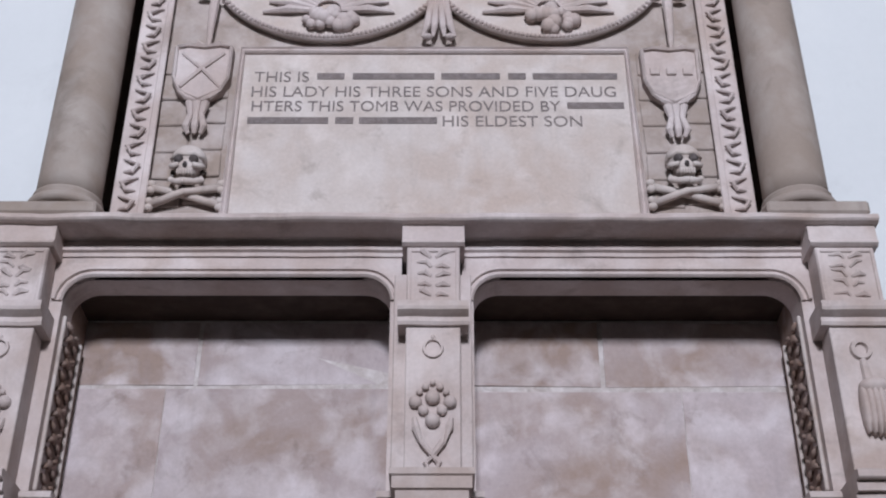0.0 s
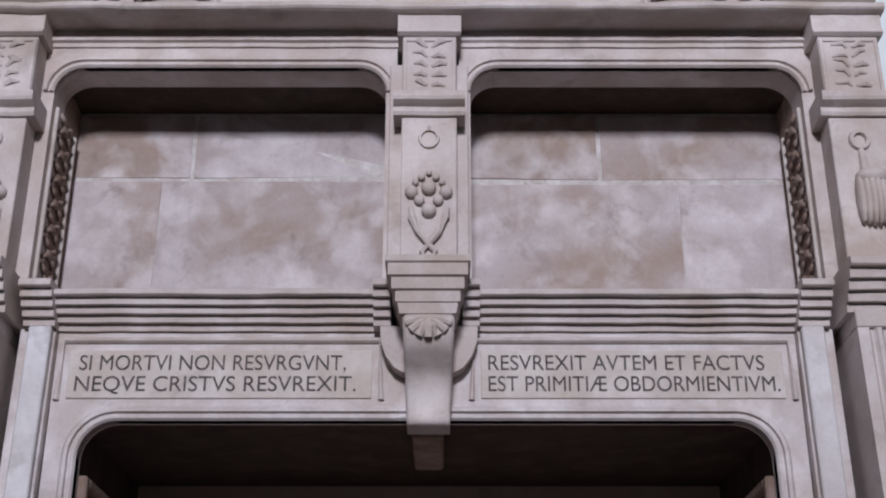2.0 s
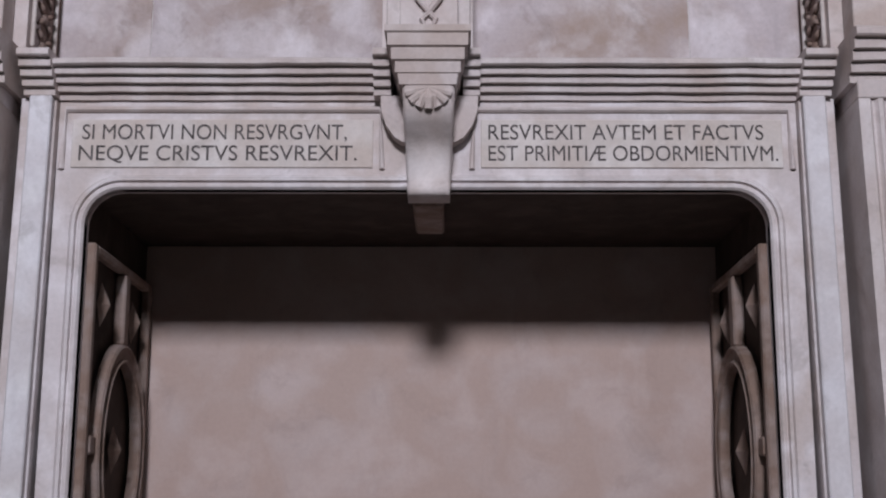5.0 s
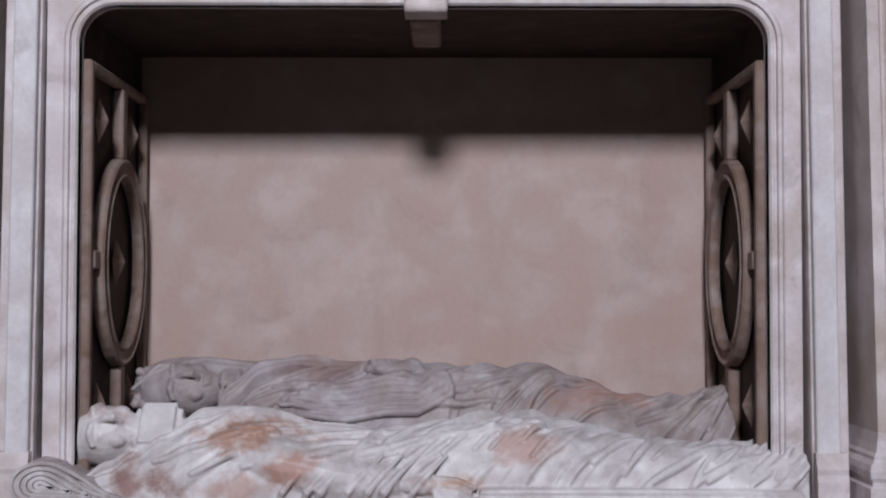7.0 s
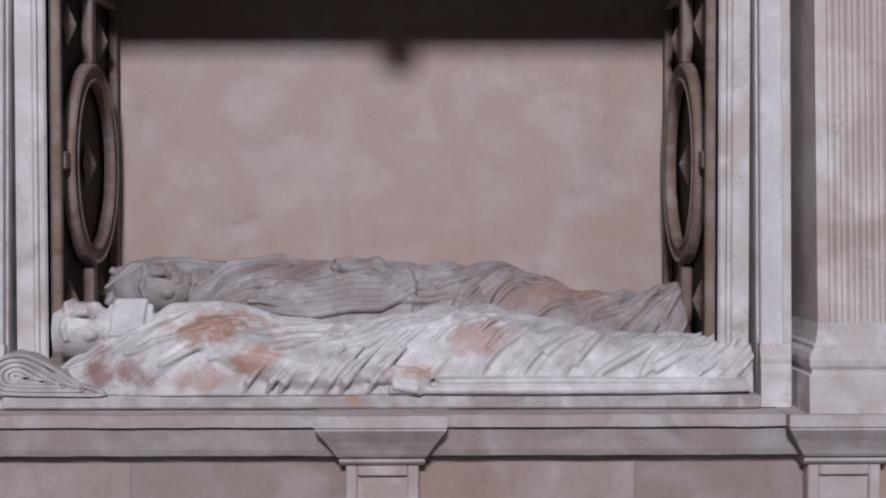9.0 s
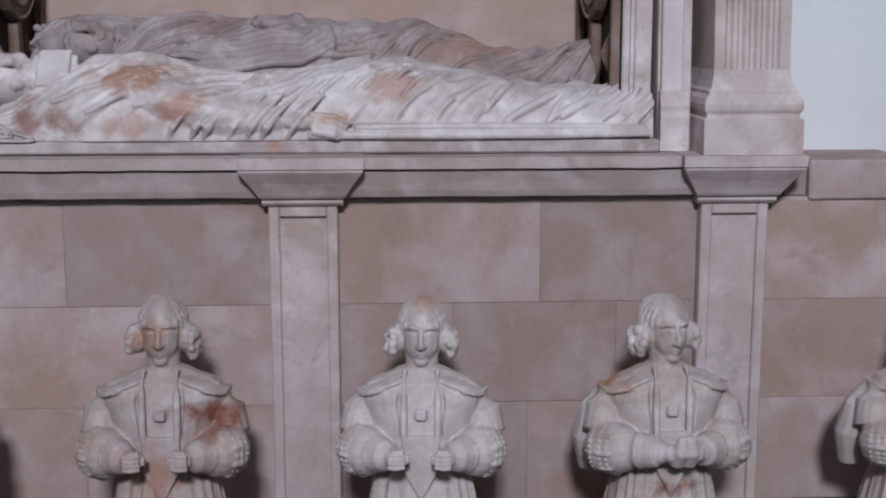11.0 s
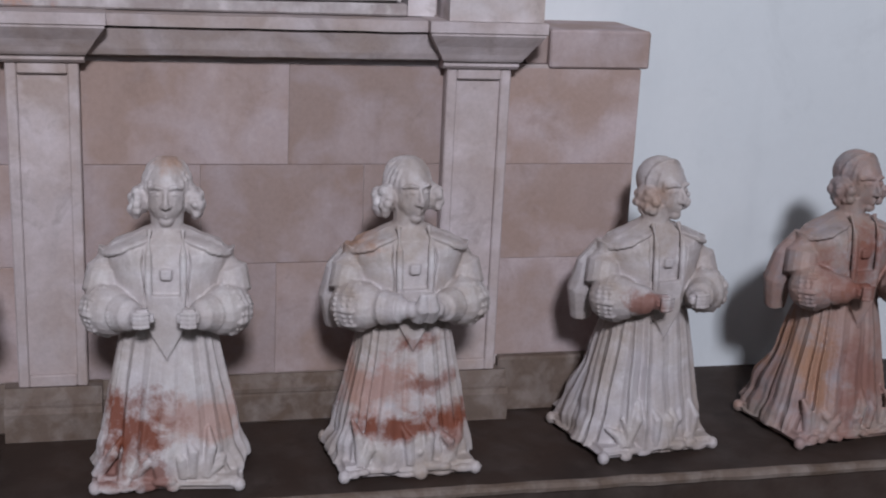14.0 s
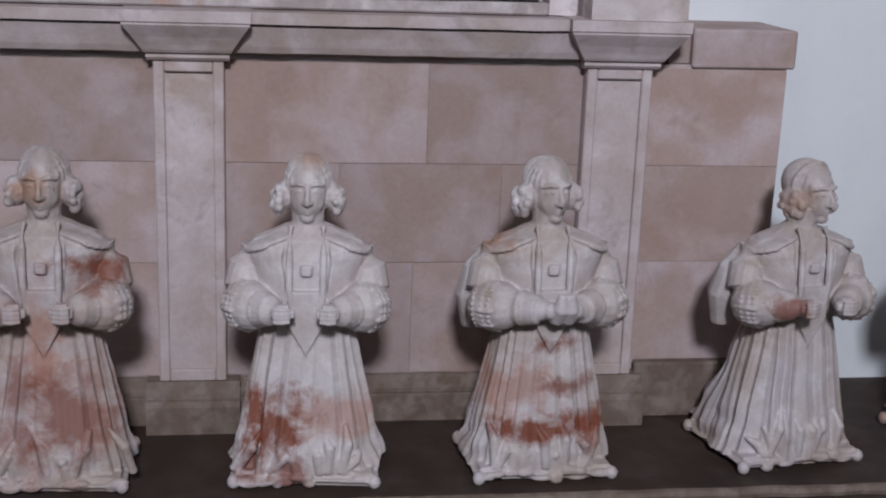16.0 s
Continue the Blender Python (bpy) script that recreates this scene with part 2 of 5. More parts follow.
tagged(part("wall_north_left", box(-5.0, -1.265, 0.25, 1.1, -0.17, 9.0, 0), WHITEWALL), "limewashed church wall beside the tomb", "wall", kind="structure")
# Unseen backing, added to stop sky light leaking past the tomb.
tagged(part("wall_north_core", box(-1.265, 1.265, 0.96, 1.1, -0.17, 6.3, 0), DARKWALL), "unseen backing that blocks sky light behind the tomb", "wall", kind="structure")
tagged(part("wall_north_top", box(-1.265, 1.265, 0.25, 1.1, 6.3, 9.0, 0), WHITEWALL), "limewashed church wall over the tomb", "wall", kind="structure")
# Unseen walls and ceiling close the room, dark to hold down bounce.
tagged(part("wall_west", box(-5.3, -5.0, -11.0, 0.75, -0.17, 9.0, 0), DARKWALL), "unseen side wall, kept dark to limit bounced light", "wall", kind="structure")
tagged(part("wall_east", box(6.6, 6.9, -11.0, 0.75, -0.17, 9.0, 0), DARKWALL), "unseen side wall, kept dark to limit bounced light", "wall", kind="structure")
tagged(part("ceiling", box(-5.3, 6.9, -11.3, 1.1, 9.0, 9.2, 0), DARKWALL), "unseen ceiling, kept dark to limit bounced light", "ceiling", kind="structure")
# Unseen south wall; its two outer openings only hold the added fill lamps.
south = bmesh.new()
xs = [-5.0, -4.85, -3.15, -1.05, 0.65, 3.65, 5.35, 6.6]
for i, (a, b) in enumerate(zip(xs, xs[1:])):
    if i % 2 == 0:
        box(a, b, -11.3, -11.0, -0.17, 9.0, 0, bm=south)
    else:
        box(a, b, -11.3, -11.0, -0.17, 6.25, 0, bm=south)
        box(a, b, -11.3, -11.0, 7.75, 9.0, 0, bm=south)
tagged(part("wall_south", south, DARKWALL), "unseen dark wall with a main window and two added fill openings", "wall", kind="structure")

# ---- tomb: base ----
PX = 1.335
base = thing("tomb_base", (0, -0.1, 0), "sandstone tomb base of large blocks between panelled pilasters", "tomb base", kind="structure")
part("core", box(-1.90, 1.90, -0.068, 0.245, 0.0, 1.20, 0), MORTAR2, base)
# Plinth is coloured darker for the shade cast by the statues.
part("plinth_course", box(-1.90, 1.90, -0.10, -0.0685, 0.0, 0.105, 0.008, 0.004), BROWN_SHADED, base)
part("plinth_moulding", run_x([(-0.055, 0.106), (-0.10, 0.106), (-0.10, 0.122), (-0.085, 0.137), (-0.076, 0.162), (-0.055, 0.166)], -1.89, 1.89, 60, 0.003), BROWN_SHADED, base)
for sx in (-1, 1):
    part("end_plinth", box(min(1.46 * sx, 1.905 * sx), max(1.46 * sx, 1.905 * sx), -0.106, -0.052, 0.004, 0.20, 0.006), BROWN_SHADED, base)


def pilaster_base(x):
    p = thing("base_pilaster", (x, -0.1, 0), "panelled sandstone pilaster of the tomb base", "pilaster", "pilasters of the tomb base", "structure")
    part("shaft", box(x - 0.105, x + 0.105, -0.105, -0.05, 0.16, 1.205, 0.003), BASESTONE, p)
    fr = bmesh.new()
    for a, b, c, d in ((-0.105, -0.072, 0.166, 1.19), (0.072, 0.105, 0.166, 1.19)):
        box(x + a, x + b, -0.122, -0.104, c, d, 0.004, bm=fr)
    box(x - 0.0715, x + 0.0715, -0.122, -0.104, 1.155, 1.19, 0.004, bm=fr)
    box(x - 0.0715, x + 0.0715, -0.122, -0.104, 0.166, 0.205, 0.004, bm=fr)
    part("panel_frame", fr, BASESTONE, p)
    # Foot shares the plinth's shade-darkened colour.
    part("foot", run_x([(-0.05, 0.0), (-0.165, 0.0), (-0.165, 0.092), (-0.155, 0.108), (-0.14, 0.112), (-0.137, 0.128), (-0.128, 0.15), (-0.123, 0.165), (-0.05, 0.165)], x - 0.148, x + 0.148), BROWN_SHADED, p)
    part("neck", run_x([(-0.05, 1.19), (-0.13, 1.19), (-0.142, 1.20), (-0.142, 1.215), (-0.05, 1.215)], x - 0.123, x + 0.123), BASESTONE, p)
    return p


for x in (-PX, 0.0, PX):
    pilaster_base(x)

cornice = thing("base_cornice", (0, -0.1, 1.2), "moulded sandstone cornice on which the effigies lie", "cornice", kind="structure")
for a, b in ((-PX + 0.10, -0.10), (0.10, PX - 0.10)):
    part("moulding", run_x([(0.0, 1.204), (-0.090, 1.204), (-0.090, 1.216), (-0.126, 1.216), (-0.138, 1.236), (-0.150, 1.264), (-0.166, 1.298), (-0.150, 1.302), (-0.150, 1.307), (-0.184, 1.307), (-0.187, 1.342), (0.0, 1.342)], a, b, 90, 0.002), BASESTONE, cornice)
    part("wall_fillet", run_x([(-0.05, 1.185), (-0.075, 1.19), (-0.075, 1.201), (-0.05, 1.201)], a + 0.006, b - 0.006), LIMEWHITE, cornice)
for x in (-PX, 0.0, PX):
    c = bmesh.new()
    rings = []
    for hx, y, z in ((0.128, -0.155, 1.216), (0.132, -0.163, 1.225), (0.142, -0.172, 1.24), (0.158, -0.19, 1.265), (0.175, -0.212, 1.29), (0.184, -0.222, 1.302), (0.184, -0.222, 1.308), (0.188, -0.228, 1.312), (0.188, -0.228, 1.345)):
        rings.append([c.verts.new(q) for q in ((x - hx, y, z), (x + hx, y, z), (x + hx, 0.0, z), (x - hx, 0.0, z))])
    for a, b in zip(rings, rings[1:]):
        for j in range(4):
            c.faces.new((a[j], a[(j + 1) % 4], b[(j + 1) % 4], b[j]))
    c.faces.new(rings[0])
    c.faces.new(rings[-1])
    part("capital", c, BASESTONE, cornice, "flared block over the pilaster")
for sx in (-1, 1):
    part("end_coping", box(min(1.58 * sx, 1.925 * sx), max(1.58 * sx, 1.925 * sx), -0.085, 0.249, 1.19, 1.315, 0.006, 0.003), BLOCKSTONE, cornice)
    part("end_filling", box(min(1.505 * sx, 1.579 * sx), max(1.505 * sx, 1.579 * sx), -0.06, 0.249, 1.201, 1.31, 0.004), BLOCKSTONE, cornice)
part("table_slab", box(-1.10, 1.10, -0.10, 0.82, 1.346, 1.385, 0.006, 0.003), ALABASTER, cornice, "alabaster slab with a red-stained edge")

# ---- tomb: lower niche ----
niche = thing("lower_niche", (0, 0.4, 1.35), "deep stone recess with rounded upper corners holding the effigies", "niche", kind="structure")
NP = niche_path(-0.992, 0.992, 1.39, 2.806, 0.105)
part("face", prism([(-1.085, 1.346), (-1.085, 3.075), (1.085, 3.075), (1.085, 1.346), (0.992, 1.346)] + list(reversed(NP)) + [(-0.992, 1.346)], 0.0, 0.045), LIMED, niche)
part("arch_moulding", sweep(NP, [(0.0, 0.03), (0.0, -0.004), (0.006, -0.012), (0.013, -0.012), (0.016, -0.006), (0.021, -0.006), (0.024, -0.018), (0.034, -0.018), (0.038, -0.010), (0.044, -0.004), (0.044, 0.004)]), LIMED, niche, "fillet and roll moulding round the opening")
part("back", box(-1.06, 1.06, 0.81, 0.95, 1.34, 2.95, 0), PLASTER, niche, "smooth stained plaster back")
# Soffit colour holds the niche's shade.
part("soffit", box(-1.06, 1.06, 0.046, 0.809, 2.806, 2.95, 0), SHADESTONE, niche)
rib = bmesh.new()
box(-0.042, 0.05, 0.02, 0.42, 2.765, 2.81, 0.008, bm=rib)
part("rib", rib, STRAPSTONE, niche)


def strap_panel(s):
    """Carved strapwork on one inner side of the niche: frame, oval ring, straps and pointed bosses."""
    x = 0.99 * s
    # Side wall is coloured near black for the shade behind the strapwork.
    part("side_wall", box(min(x + 0.012 * s, x + 0.08 * s), max(x + 0.012 * s, x + 0.08 * s), 0.046, 0.809, 1.387, 2.805, 0), SHADESTONE, niche)

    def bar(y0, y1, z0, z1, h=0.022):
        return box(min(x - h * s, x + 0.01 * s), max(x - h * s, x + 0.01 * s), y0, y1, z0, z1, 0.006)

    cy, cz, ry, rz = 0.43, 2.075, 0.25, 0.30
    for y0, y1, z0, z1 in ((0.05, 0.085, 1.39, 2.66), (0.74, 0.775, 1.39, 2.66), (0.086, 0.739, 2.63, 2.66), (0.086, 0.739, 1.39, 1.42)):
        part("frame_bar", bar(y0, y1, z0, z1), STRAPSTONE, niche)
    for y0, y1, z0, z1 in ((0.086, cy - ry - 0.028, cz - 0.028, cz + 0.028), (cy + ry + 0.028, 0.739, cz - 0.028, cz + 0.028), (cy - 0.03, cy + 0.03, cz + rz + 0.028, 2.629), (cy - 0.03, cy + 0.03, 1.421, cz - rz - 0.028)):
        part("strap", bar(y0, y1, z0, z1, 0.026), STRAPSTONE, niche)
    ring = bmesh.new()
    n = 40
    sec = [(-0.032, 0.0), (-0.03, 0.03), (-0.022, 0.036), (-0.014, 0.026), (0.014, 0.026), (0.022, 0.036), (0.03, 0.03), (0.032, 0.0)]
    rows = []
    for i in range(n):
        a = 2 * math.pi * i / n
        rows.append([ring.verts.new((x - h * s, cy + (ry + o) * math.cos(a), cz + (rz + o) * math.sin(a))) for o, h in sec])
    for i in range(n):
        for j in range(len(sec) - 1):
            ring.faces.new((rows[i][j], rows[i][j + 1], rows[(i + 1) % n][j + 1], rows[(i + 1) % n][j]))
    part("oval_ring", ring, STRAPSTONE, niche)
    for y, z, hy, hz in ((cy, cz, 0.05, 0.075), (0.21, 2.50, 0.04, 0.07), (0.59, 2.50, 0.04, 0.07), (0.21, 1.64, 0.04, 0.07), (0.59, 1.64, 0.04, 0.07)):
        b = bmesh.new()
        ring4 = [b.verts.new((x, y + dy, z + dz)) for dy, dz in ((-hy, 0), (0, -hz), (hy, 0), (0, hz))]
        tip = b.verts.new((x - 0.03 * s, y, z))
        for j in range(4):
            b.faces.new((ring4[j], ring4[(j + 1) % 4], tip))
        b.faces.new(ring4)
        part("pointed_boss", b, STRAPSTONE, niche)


strap_panel(-1)
strap_panel(1)

# flanking strips and fluted pilasters


def spread(bm, s, amount):
    """Lets an upright stand slightly wider at its foot."""
    for v in bm.verts:
        v.co.x += s * amount * max(0.0, 3.075 - v.co.z) / 1.73
    return bm


def flank(s):
    st = thing("jamb_strip", (1.12 * s, -0.03, 1.35), "plain stone strip beside the niche", "jamb", "jamb strips", "structure")
    lo, hi = sorted((1.086 * s, 1.19 * s))
    part("backing", spread(box(lo, hi, -0.03, 0.14, 1.346, 3.075, 0.002), s, 0.018), LIMED, st)
    lo, hi = sorted((1.092 * s, 1.158 * s))
    part("shaft", spread(box(lo, hi, -0.06, -0.028, 1.52, 3.075, 0.004), s, 0.018), LIMEWHITE, st)
    lo, hi = sorted((1.088 * s, 1.175 * s))
    part("foot", run_x([(-0.028, 1.346), (-0.078, 1.346), (-0.078, 1.45), (-0.072, 1.47), (-0.075, 1.485), (-0.066, 1.50), (-0.060, 1.53), (-0.028, 1.53)], lo + 0.016 * s, hi + 0.016 * s), LIMED, st)
    p = thing("fluted_pilaster", (1.33 * s, -0.1, 1.35), "tall fluted stone pilaster beside the niche", "pilaster", "fluted pilasters", "structure")
    lo, hi = sorted((1.215 * s, 1.447 * s))
    # shaft with flutes cut into its front
    n = 5
    w = (hi - lo)
    sec = [(lo, 0.2), (lo, -0.17)]
    m = 0.026
    fw = (w - 2 * m) / n
    for i in range(n):
        a = lo + m + i * fw
        sec.append((a + 0.006, -0.17))
        for k in range(1, 6):
            t = k / 6
            sec.append((a + 0.006 + (fw - 0.012) * t, -0.17 + 0.014 * math.sin(math.pi * t)))
        sec.append((a + fw - 0.006, -0.17))
    sec += [(hi, -0.17), (hi, 0.2)]
    b = bmesh.new()
    lowr = [b.verts.new((x, y, 1.60)) for x, y in sec]
    upr = [b.verts.new((x, y, 3.03)) for x, y in sec]
    k = len(sec)
    for i in range(k):
        b.faces.new((lowr[i], lowr[(i + 1) % k], upr[(i + 1) % k], upr[i]))
    b.faces.new(lowr)
    b.faces.new(upr)
    part("shaft", spread(b, s, 0.03), FREESTONE, p)
    part("cap_band", box(lo, hi, -0.172, 0.2, 3.031, 3.085, 0.003), LIMED, p)
    f = bmesh.new()
    loops = []
    for o, z in ((0.036, 1.346), (0.036, 1.452), (0.026, 1.458), (0.026, 1.468), (0.033, 1.48), (0.035, 1.497), (0.031, 1.515), (0.018, 1.527), (0.018, 1.537), (0.010, 1.545), (0.005, 1.565), (0.0, 1.60)):
        loops.append([f.verts.new(q) for q in ((lo - o, -0.17 - o, z), (hi + o, -0.17 - o, z), (hi + o, 0.2, z), (lo - o, 0.2, z))])
    for a, c in zip(loops, loops[1:]):
        for q in range(4):
            f.faces.new((a[q], a[(q + 1) % 4], c[(q + 1) % 4], c[q]))
    f.faces.new(loops[0])
    f.faces.new(loops[-1])
    part("foot", spread(f, s, 0.03), LIMED, p)


flank(-1)
flank(1)

# ---- tomb: inscription frieze and middle cornice ----


def lettering(text, size, x0, x1, z, y, parent, paint=INK_AND_SHADE):
    """One line of cut and painted capitals, fitted between x0 and x1."""
    cu = bpy.data.curves.new("lettering", "FONT")
    cu.body, cu.size, cu.extrude = text, size, 0.0012
    tmp = bpy.data.objects.new("lettering", cu)
    scene.collection.objects.link(tmp)
    me = bpy.data.meshes.new_from_object(tmp.evaluated_get(bpy.context.evaluated_depsgraph_get()))
    bpy.data.objects.remove(tmp)
    xs = [v.co.x for v in me.vertices]
    k = (x1 - x0) / (max(xs) - min(xs))
    lo = min(xs)
    for v in me.vertices:
        v.co = Vector((x0 + (v.co.x - lo) * k, y - v.co.z, z + v.co.y))
    me.materials.append(paint)
    ob = new("lettering", me)
    ob.parent = parent
    ob.matrix_parent_inverse = Matrix.Translation(parent.location).inverted()
    return ob


def tablet(x0, x1, z0, z1, lines, label):
    t = thing("inscription_tablet", ((x0 + x1) / 2, 0, z0), label, "tablet", "inscription tablets", "structure")
    part("plate", box(x0, x1, -0.006, 0.004, z0, z1, 0.002), PALE, t, "pale smooth stone plate")
    fr = [(x0 - 0.018, z0 - 0.004), (x0 - 0.018, z1 + 0.022), (x1 + 0.018, z1 + 0.022), (x1 + 0.018, z0 - 0.004)]
    part("border", sweep(fr, [(0.0, 0.004), (0.0, -0.006), (0.006, -0.014), (0.012, -0.014), (0.018, -0.006), (0.018, 0.004)]), FREESTONE, t)
    for text, size, a, b, z in lines:
        lettering(text, size, a, b, z, -0.0065, t)


tablet(-1.043, -0.158, 2.872, 3.018, [("SI MORTVI NON RESVRGVNT,", 0.066, -1.012, -0.235, 2.957), ("NEQVE CRISTVS RESVREXIT.", 0.066, -1.020, -0.205, 2.893)], "pale stone tablet with a two-line Latin inscription in black")
tablet(0.158, 1.040, 2.872, 3.018, [("RESVREXIT AVTEM ET FACTVS", 0.066, 0.180, 0.985, 2.957), ("EST PRIMITI\u00c6 OBDORMIENTIVM.", 0.066, 0.180, 1.025, 2.893)], "pale stone tablet with a two-line Latin inscription in black")


def stepped(d, k=1.0):
    """The section of the middle cornice, standing d in front of the wall."""
    pts = [(0.14, 3.076), (-0.012 - d, 3.076)]
    for i, z in enumerate((3.102, 3.130, 3.158, 3.186)):
        y = -0.012 - d - 0.021 * i
        pts += [(y - 0.003, z - 0.003), (y + 0.004, z), (y - 0.021, z)]
    pts += [(-0.101 - d, 3.19), (-0.101 - d, 3.208), (-0.092 - d, 3.216), (0.14, 3.216)]
    return [(y, 3.076 + (z - 3.076) * k) for y, z in pts]


mid = thing("middle_cornice", (0, -0.05, 3.08), "stepped stone cornice between the two tiers of the tomb", "cornice", kind="structure")
for a, b in ((-1.086, -0.135), (0.135, 1.086)):
    part("moulding", run_x(stepped(0.0, 0.73), a, b, 90, 0.0022), FREESTONE, mid)
for a, b in ((-0.155, -0.105), (0.105, 0.155), (-1.176, -1.084), (1.084, 1.176)):
    part("break", run_x(stepped(0.045, 0.83), a, b), FREESTONE, mid)
for a, b in ((-1.475, -1.195), (1.195, 1.475)):
    part("pilaster_cap", run_x(stepped(0.155), a, b, 16, 0.003), FREESTONE, mid)

console = thing("console_bracket", (0, -0.1, 2.75), "carved scroll bracket with a shell under the central pilaster", "bracket", kind="structure")
cap = bmesh.new()
rings = []
for hx, y, z in ((0.080, -0.20, 3.06), (0.085, -0.205, 3.09), (0.092, -0.21, 3.092), (0.092, -0.215, 3.122), (0.103, -0.225, 3.126), (0.103, -0.23, 3.158), (0.113, -0.24, 3.162), (0.113, -0.243, 3.196), (0.121, -0.25, 3.20), (0.121, -0.252, 3.218)):
    rings.append([cap.verts.new(q) for q in ((-hx + 0.005, y, z), (hx + 0.005, y, z), (hx + 0.005, 0.0, z), (-hx + 0.005, 0.0, z))])
for a, b in zip(rings, rings[1:]):
    for j in range(4):
        cap.faces.new((a[j], a[(j + 1) % 4], b[(j + 1) % 4], b[j]))
cap.faces.new(rings[0])
cap.faces.new(rings[-1])
part("stepped_cap", cap, FREESTONE, console)
# S-shaped body: depth falls from the shell to the foot
prof = [(3.06, -0.195), (3.02, -0.20), (2.985, -0.195), (2.955, -0.165), (2.93, -0.125), (2.90, -0.10), (2.86, -0.09), (2.82, -0.085), (2.80, -0.095), (2.788, -0.104), (2.774, -0.104), (2.766, -0.095)]
b = bmesh.new()
rows = []
for z, y in prof:
    hx = 0.074 - 0.014 * (3.06 - z) / 0.3
    rows.append([b.verts.new(q) for q in ((-hx + 0.007, 0.0, z), (-hx + 0.007, y + 0.012, z), (-hx + 0.017, y, z), (0.007, y - 0.002, z), (hx - 0.003, y, z), (hx + 0.007, y + 0.012, z), (hx + 0.007, 0.0, z))])
for r0, r1 in zip(rows, rows[1:]):
    for j in range(6):
        b.faces.new((r0[j], r0[j + 1], r1[j + 1], r1[j]))
b.faces.new(rows[0])
b.faces.new(rows[-1])
part("scroll_body", b, FREESTONE, console, smooth=True)
for i in range(7):
    a = radians(-72 + 24 * i)
    s = bmesh.new()
    tube(s, [(0.007, -0.2, 3.05), (0.007 + 0.035 * math.sin(a), -0.209, 3.05 - 0.035 * math.cos(a)), (0.007 + 0.066 * math.sin(a), -0.203, 3.05 - 0.062 * math.cos(a))], [0.005, 0.012, 0.013], 8)
    part("shell_rib", s, FREESTONE, console)
for s in (-1, 1):
    v = prism([(0.007 + s * 0.06, 3.075), (0.007 + s * 0.142, 3.075), (0.007 + s * 0.14, 3.03), (0.007 + s * 0.125, 2.985), (0.007 + s * 0.10, 2.95), (0.007 + s * 0.075, 2.935), (0.007 + s * 0.06, 2.935)], -0.055, -0.002)
    part("side_volute", v, FREESTONE, console)

# ---- tomb: upper tier ----
upper = thing("upper_tier", (0, 0.1, 3.2), "upper tier of the tomb with two shallow stone niches", "upper tier", kind="structure")
for s in (-1, 1):
    a, b2 = sorted((0.135 * s, 1.20 * s))
    up = niche_path(a, b2, 3.179, 3.985, 0.09)
    lo, hi = sorted((0.10 * s, 1.262 * s))
    part("face", prism([(lo, 3.179), (lo, 4.06), (hi, 4.06), (hi, 3.179)] + list(reversed(up)), 0.0, 0.12), FREESTONE, upper)
    part("arch_moulding", sweep(up[1:-1], [(0.0, 0.02), (0.0, -0.004), (0.006, -0.012), (0.012, -0.012), (0.015, -0.005), (0.020, -0.005), (0.023, -0.016), (0.032, -0.016), (0.036, -0.006), (0.036, 0.004)]), FREESTONE, upper)
    # Upper soffit likewise has its shade in the colour.
    part("soffit", box(lo, hi, 0.121, 0.30, 3.986, 4.06, 0), SHADESTONE, upper)
    w0, w1 = sorted((1.2 * s, 1.262 * s))
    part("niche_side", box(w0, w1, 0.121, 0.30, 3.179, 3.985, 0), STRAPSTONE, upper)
    w0, w1 = sorted((0.10 * s, 0.135 * s))
    part("niche_side", box(w0, w1, 0.121, 0.30, 3.179, 3.985, 0), FREESTONE, upper)
    # carved strip on the outer side of the niche
    x = 1.2 * s
    for y0, y1 in ((0.03, 0.045), (0.235, 0.25)):
        w0, w1 = sorted((x, x - 0.012 * s))
        part("side_fillet", box(w0, w1, y0, y1, 3.26, 3.86, 0.004), PALE, upper)
    for i in range(7):
        z = 3.30 + i * 0.088
        o = bmesh.new()
        ball(o, (x - 0.004 * s, 0.14, z), (0.010, 0.026, 0.022), 9)
        for dy in (-1, 1):
            for dz in (-1, 1):
                tube(o, [(x - 0.004 * s, 0.14 + 0.012 * dy, z + 0.012 * dz), (x - 0.008 * s, 0.14 + 0.042 * dy, z + 0.022 * dz), (x - 0.003 * s, 0.14 + 0.056 * dy, z + 0.036 * dz)], [0.006, 0.010, 0.004], 6)
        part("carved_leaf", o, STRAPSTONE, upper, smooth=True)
part("core", box(-1.262, 1.262, 0.3025, 0.42, 3.179, 4.06, 0), MORTAR, upper)
part("spine", box(-0.122, 0.128, -0.03, 0.3, 3.179, 3.98, 0.004), FREESTONE, upper)


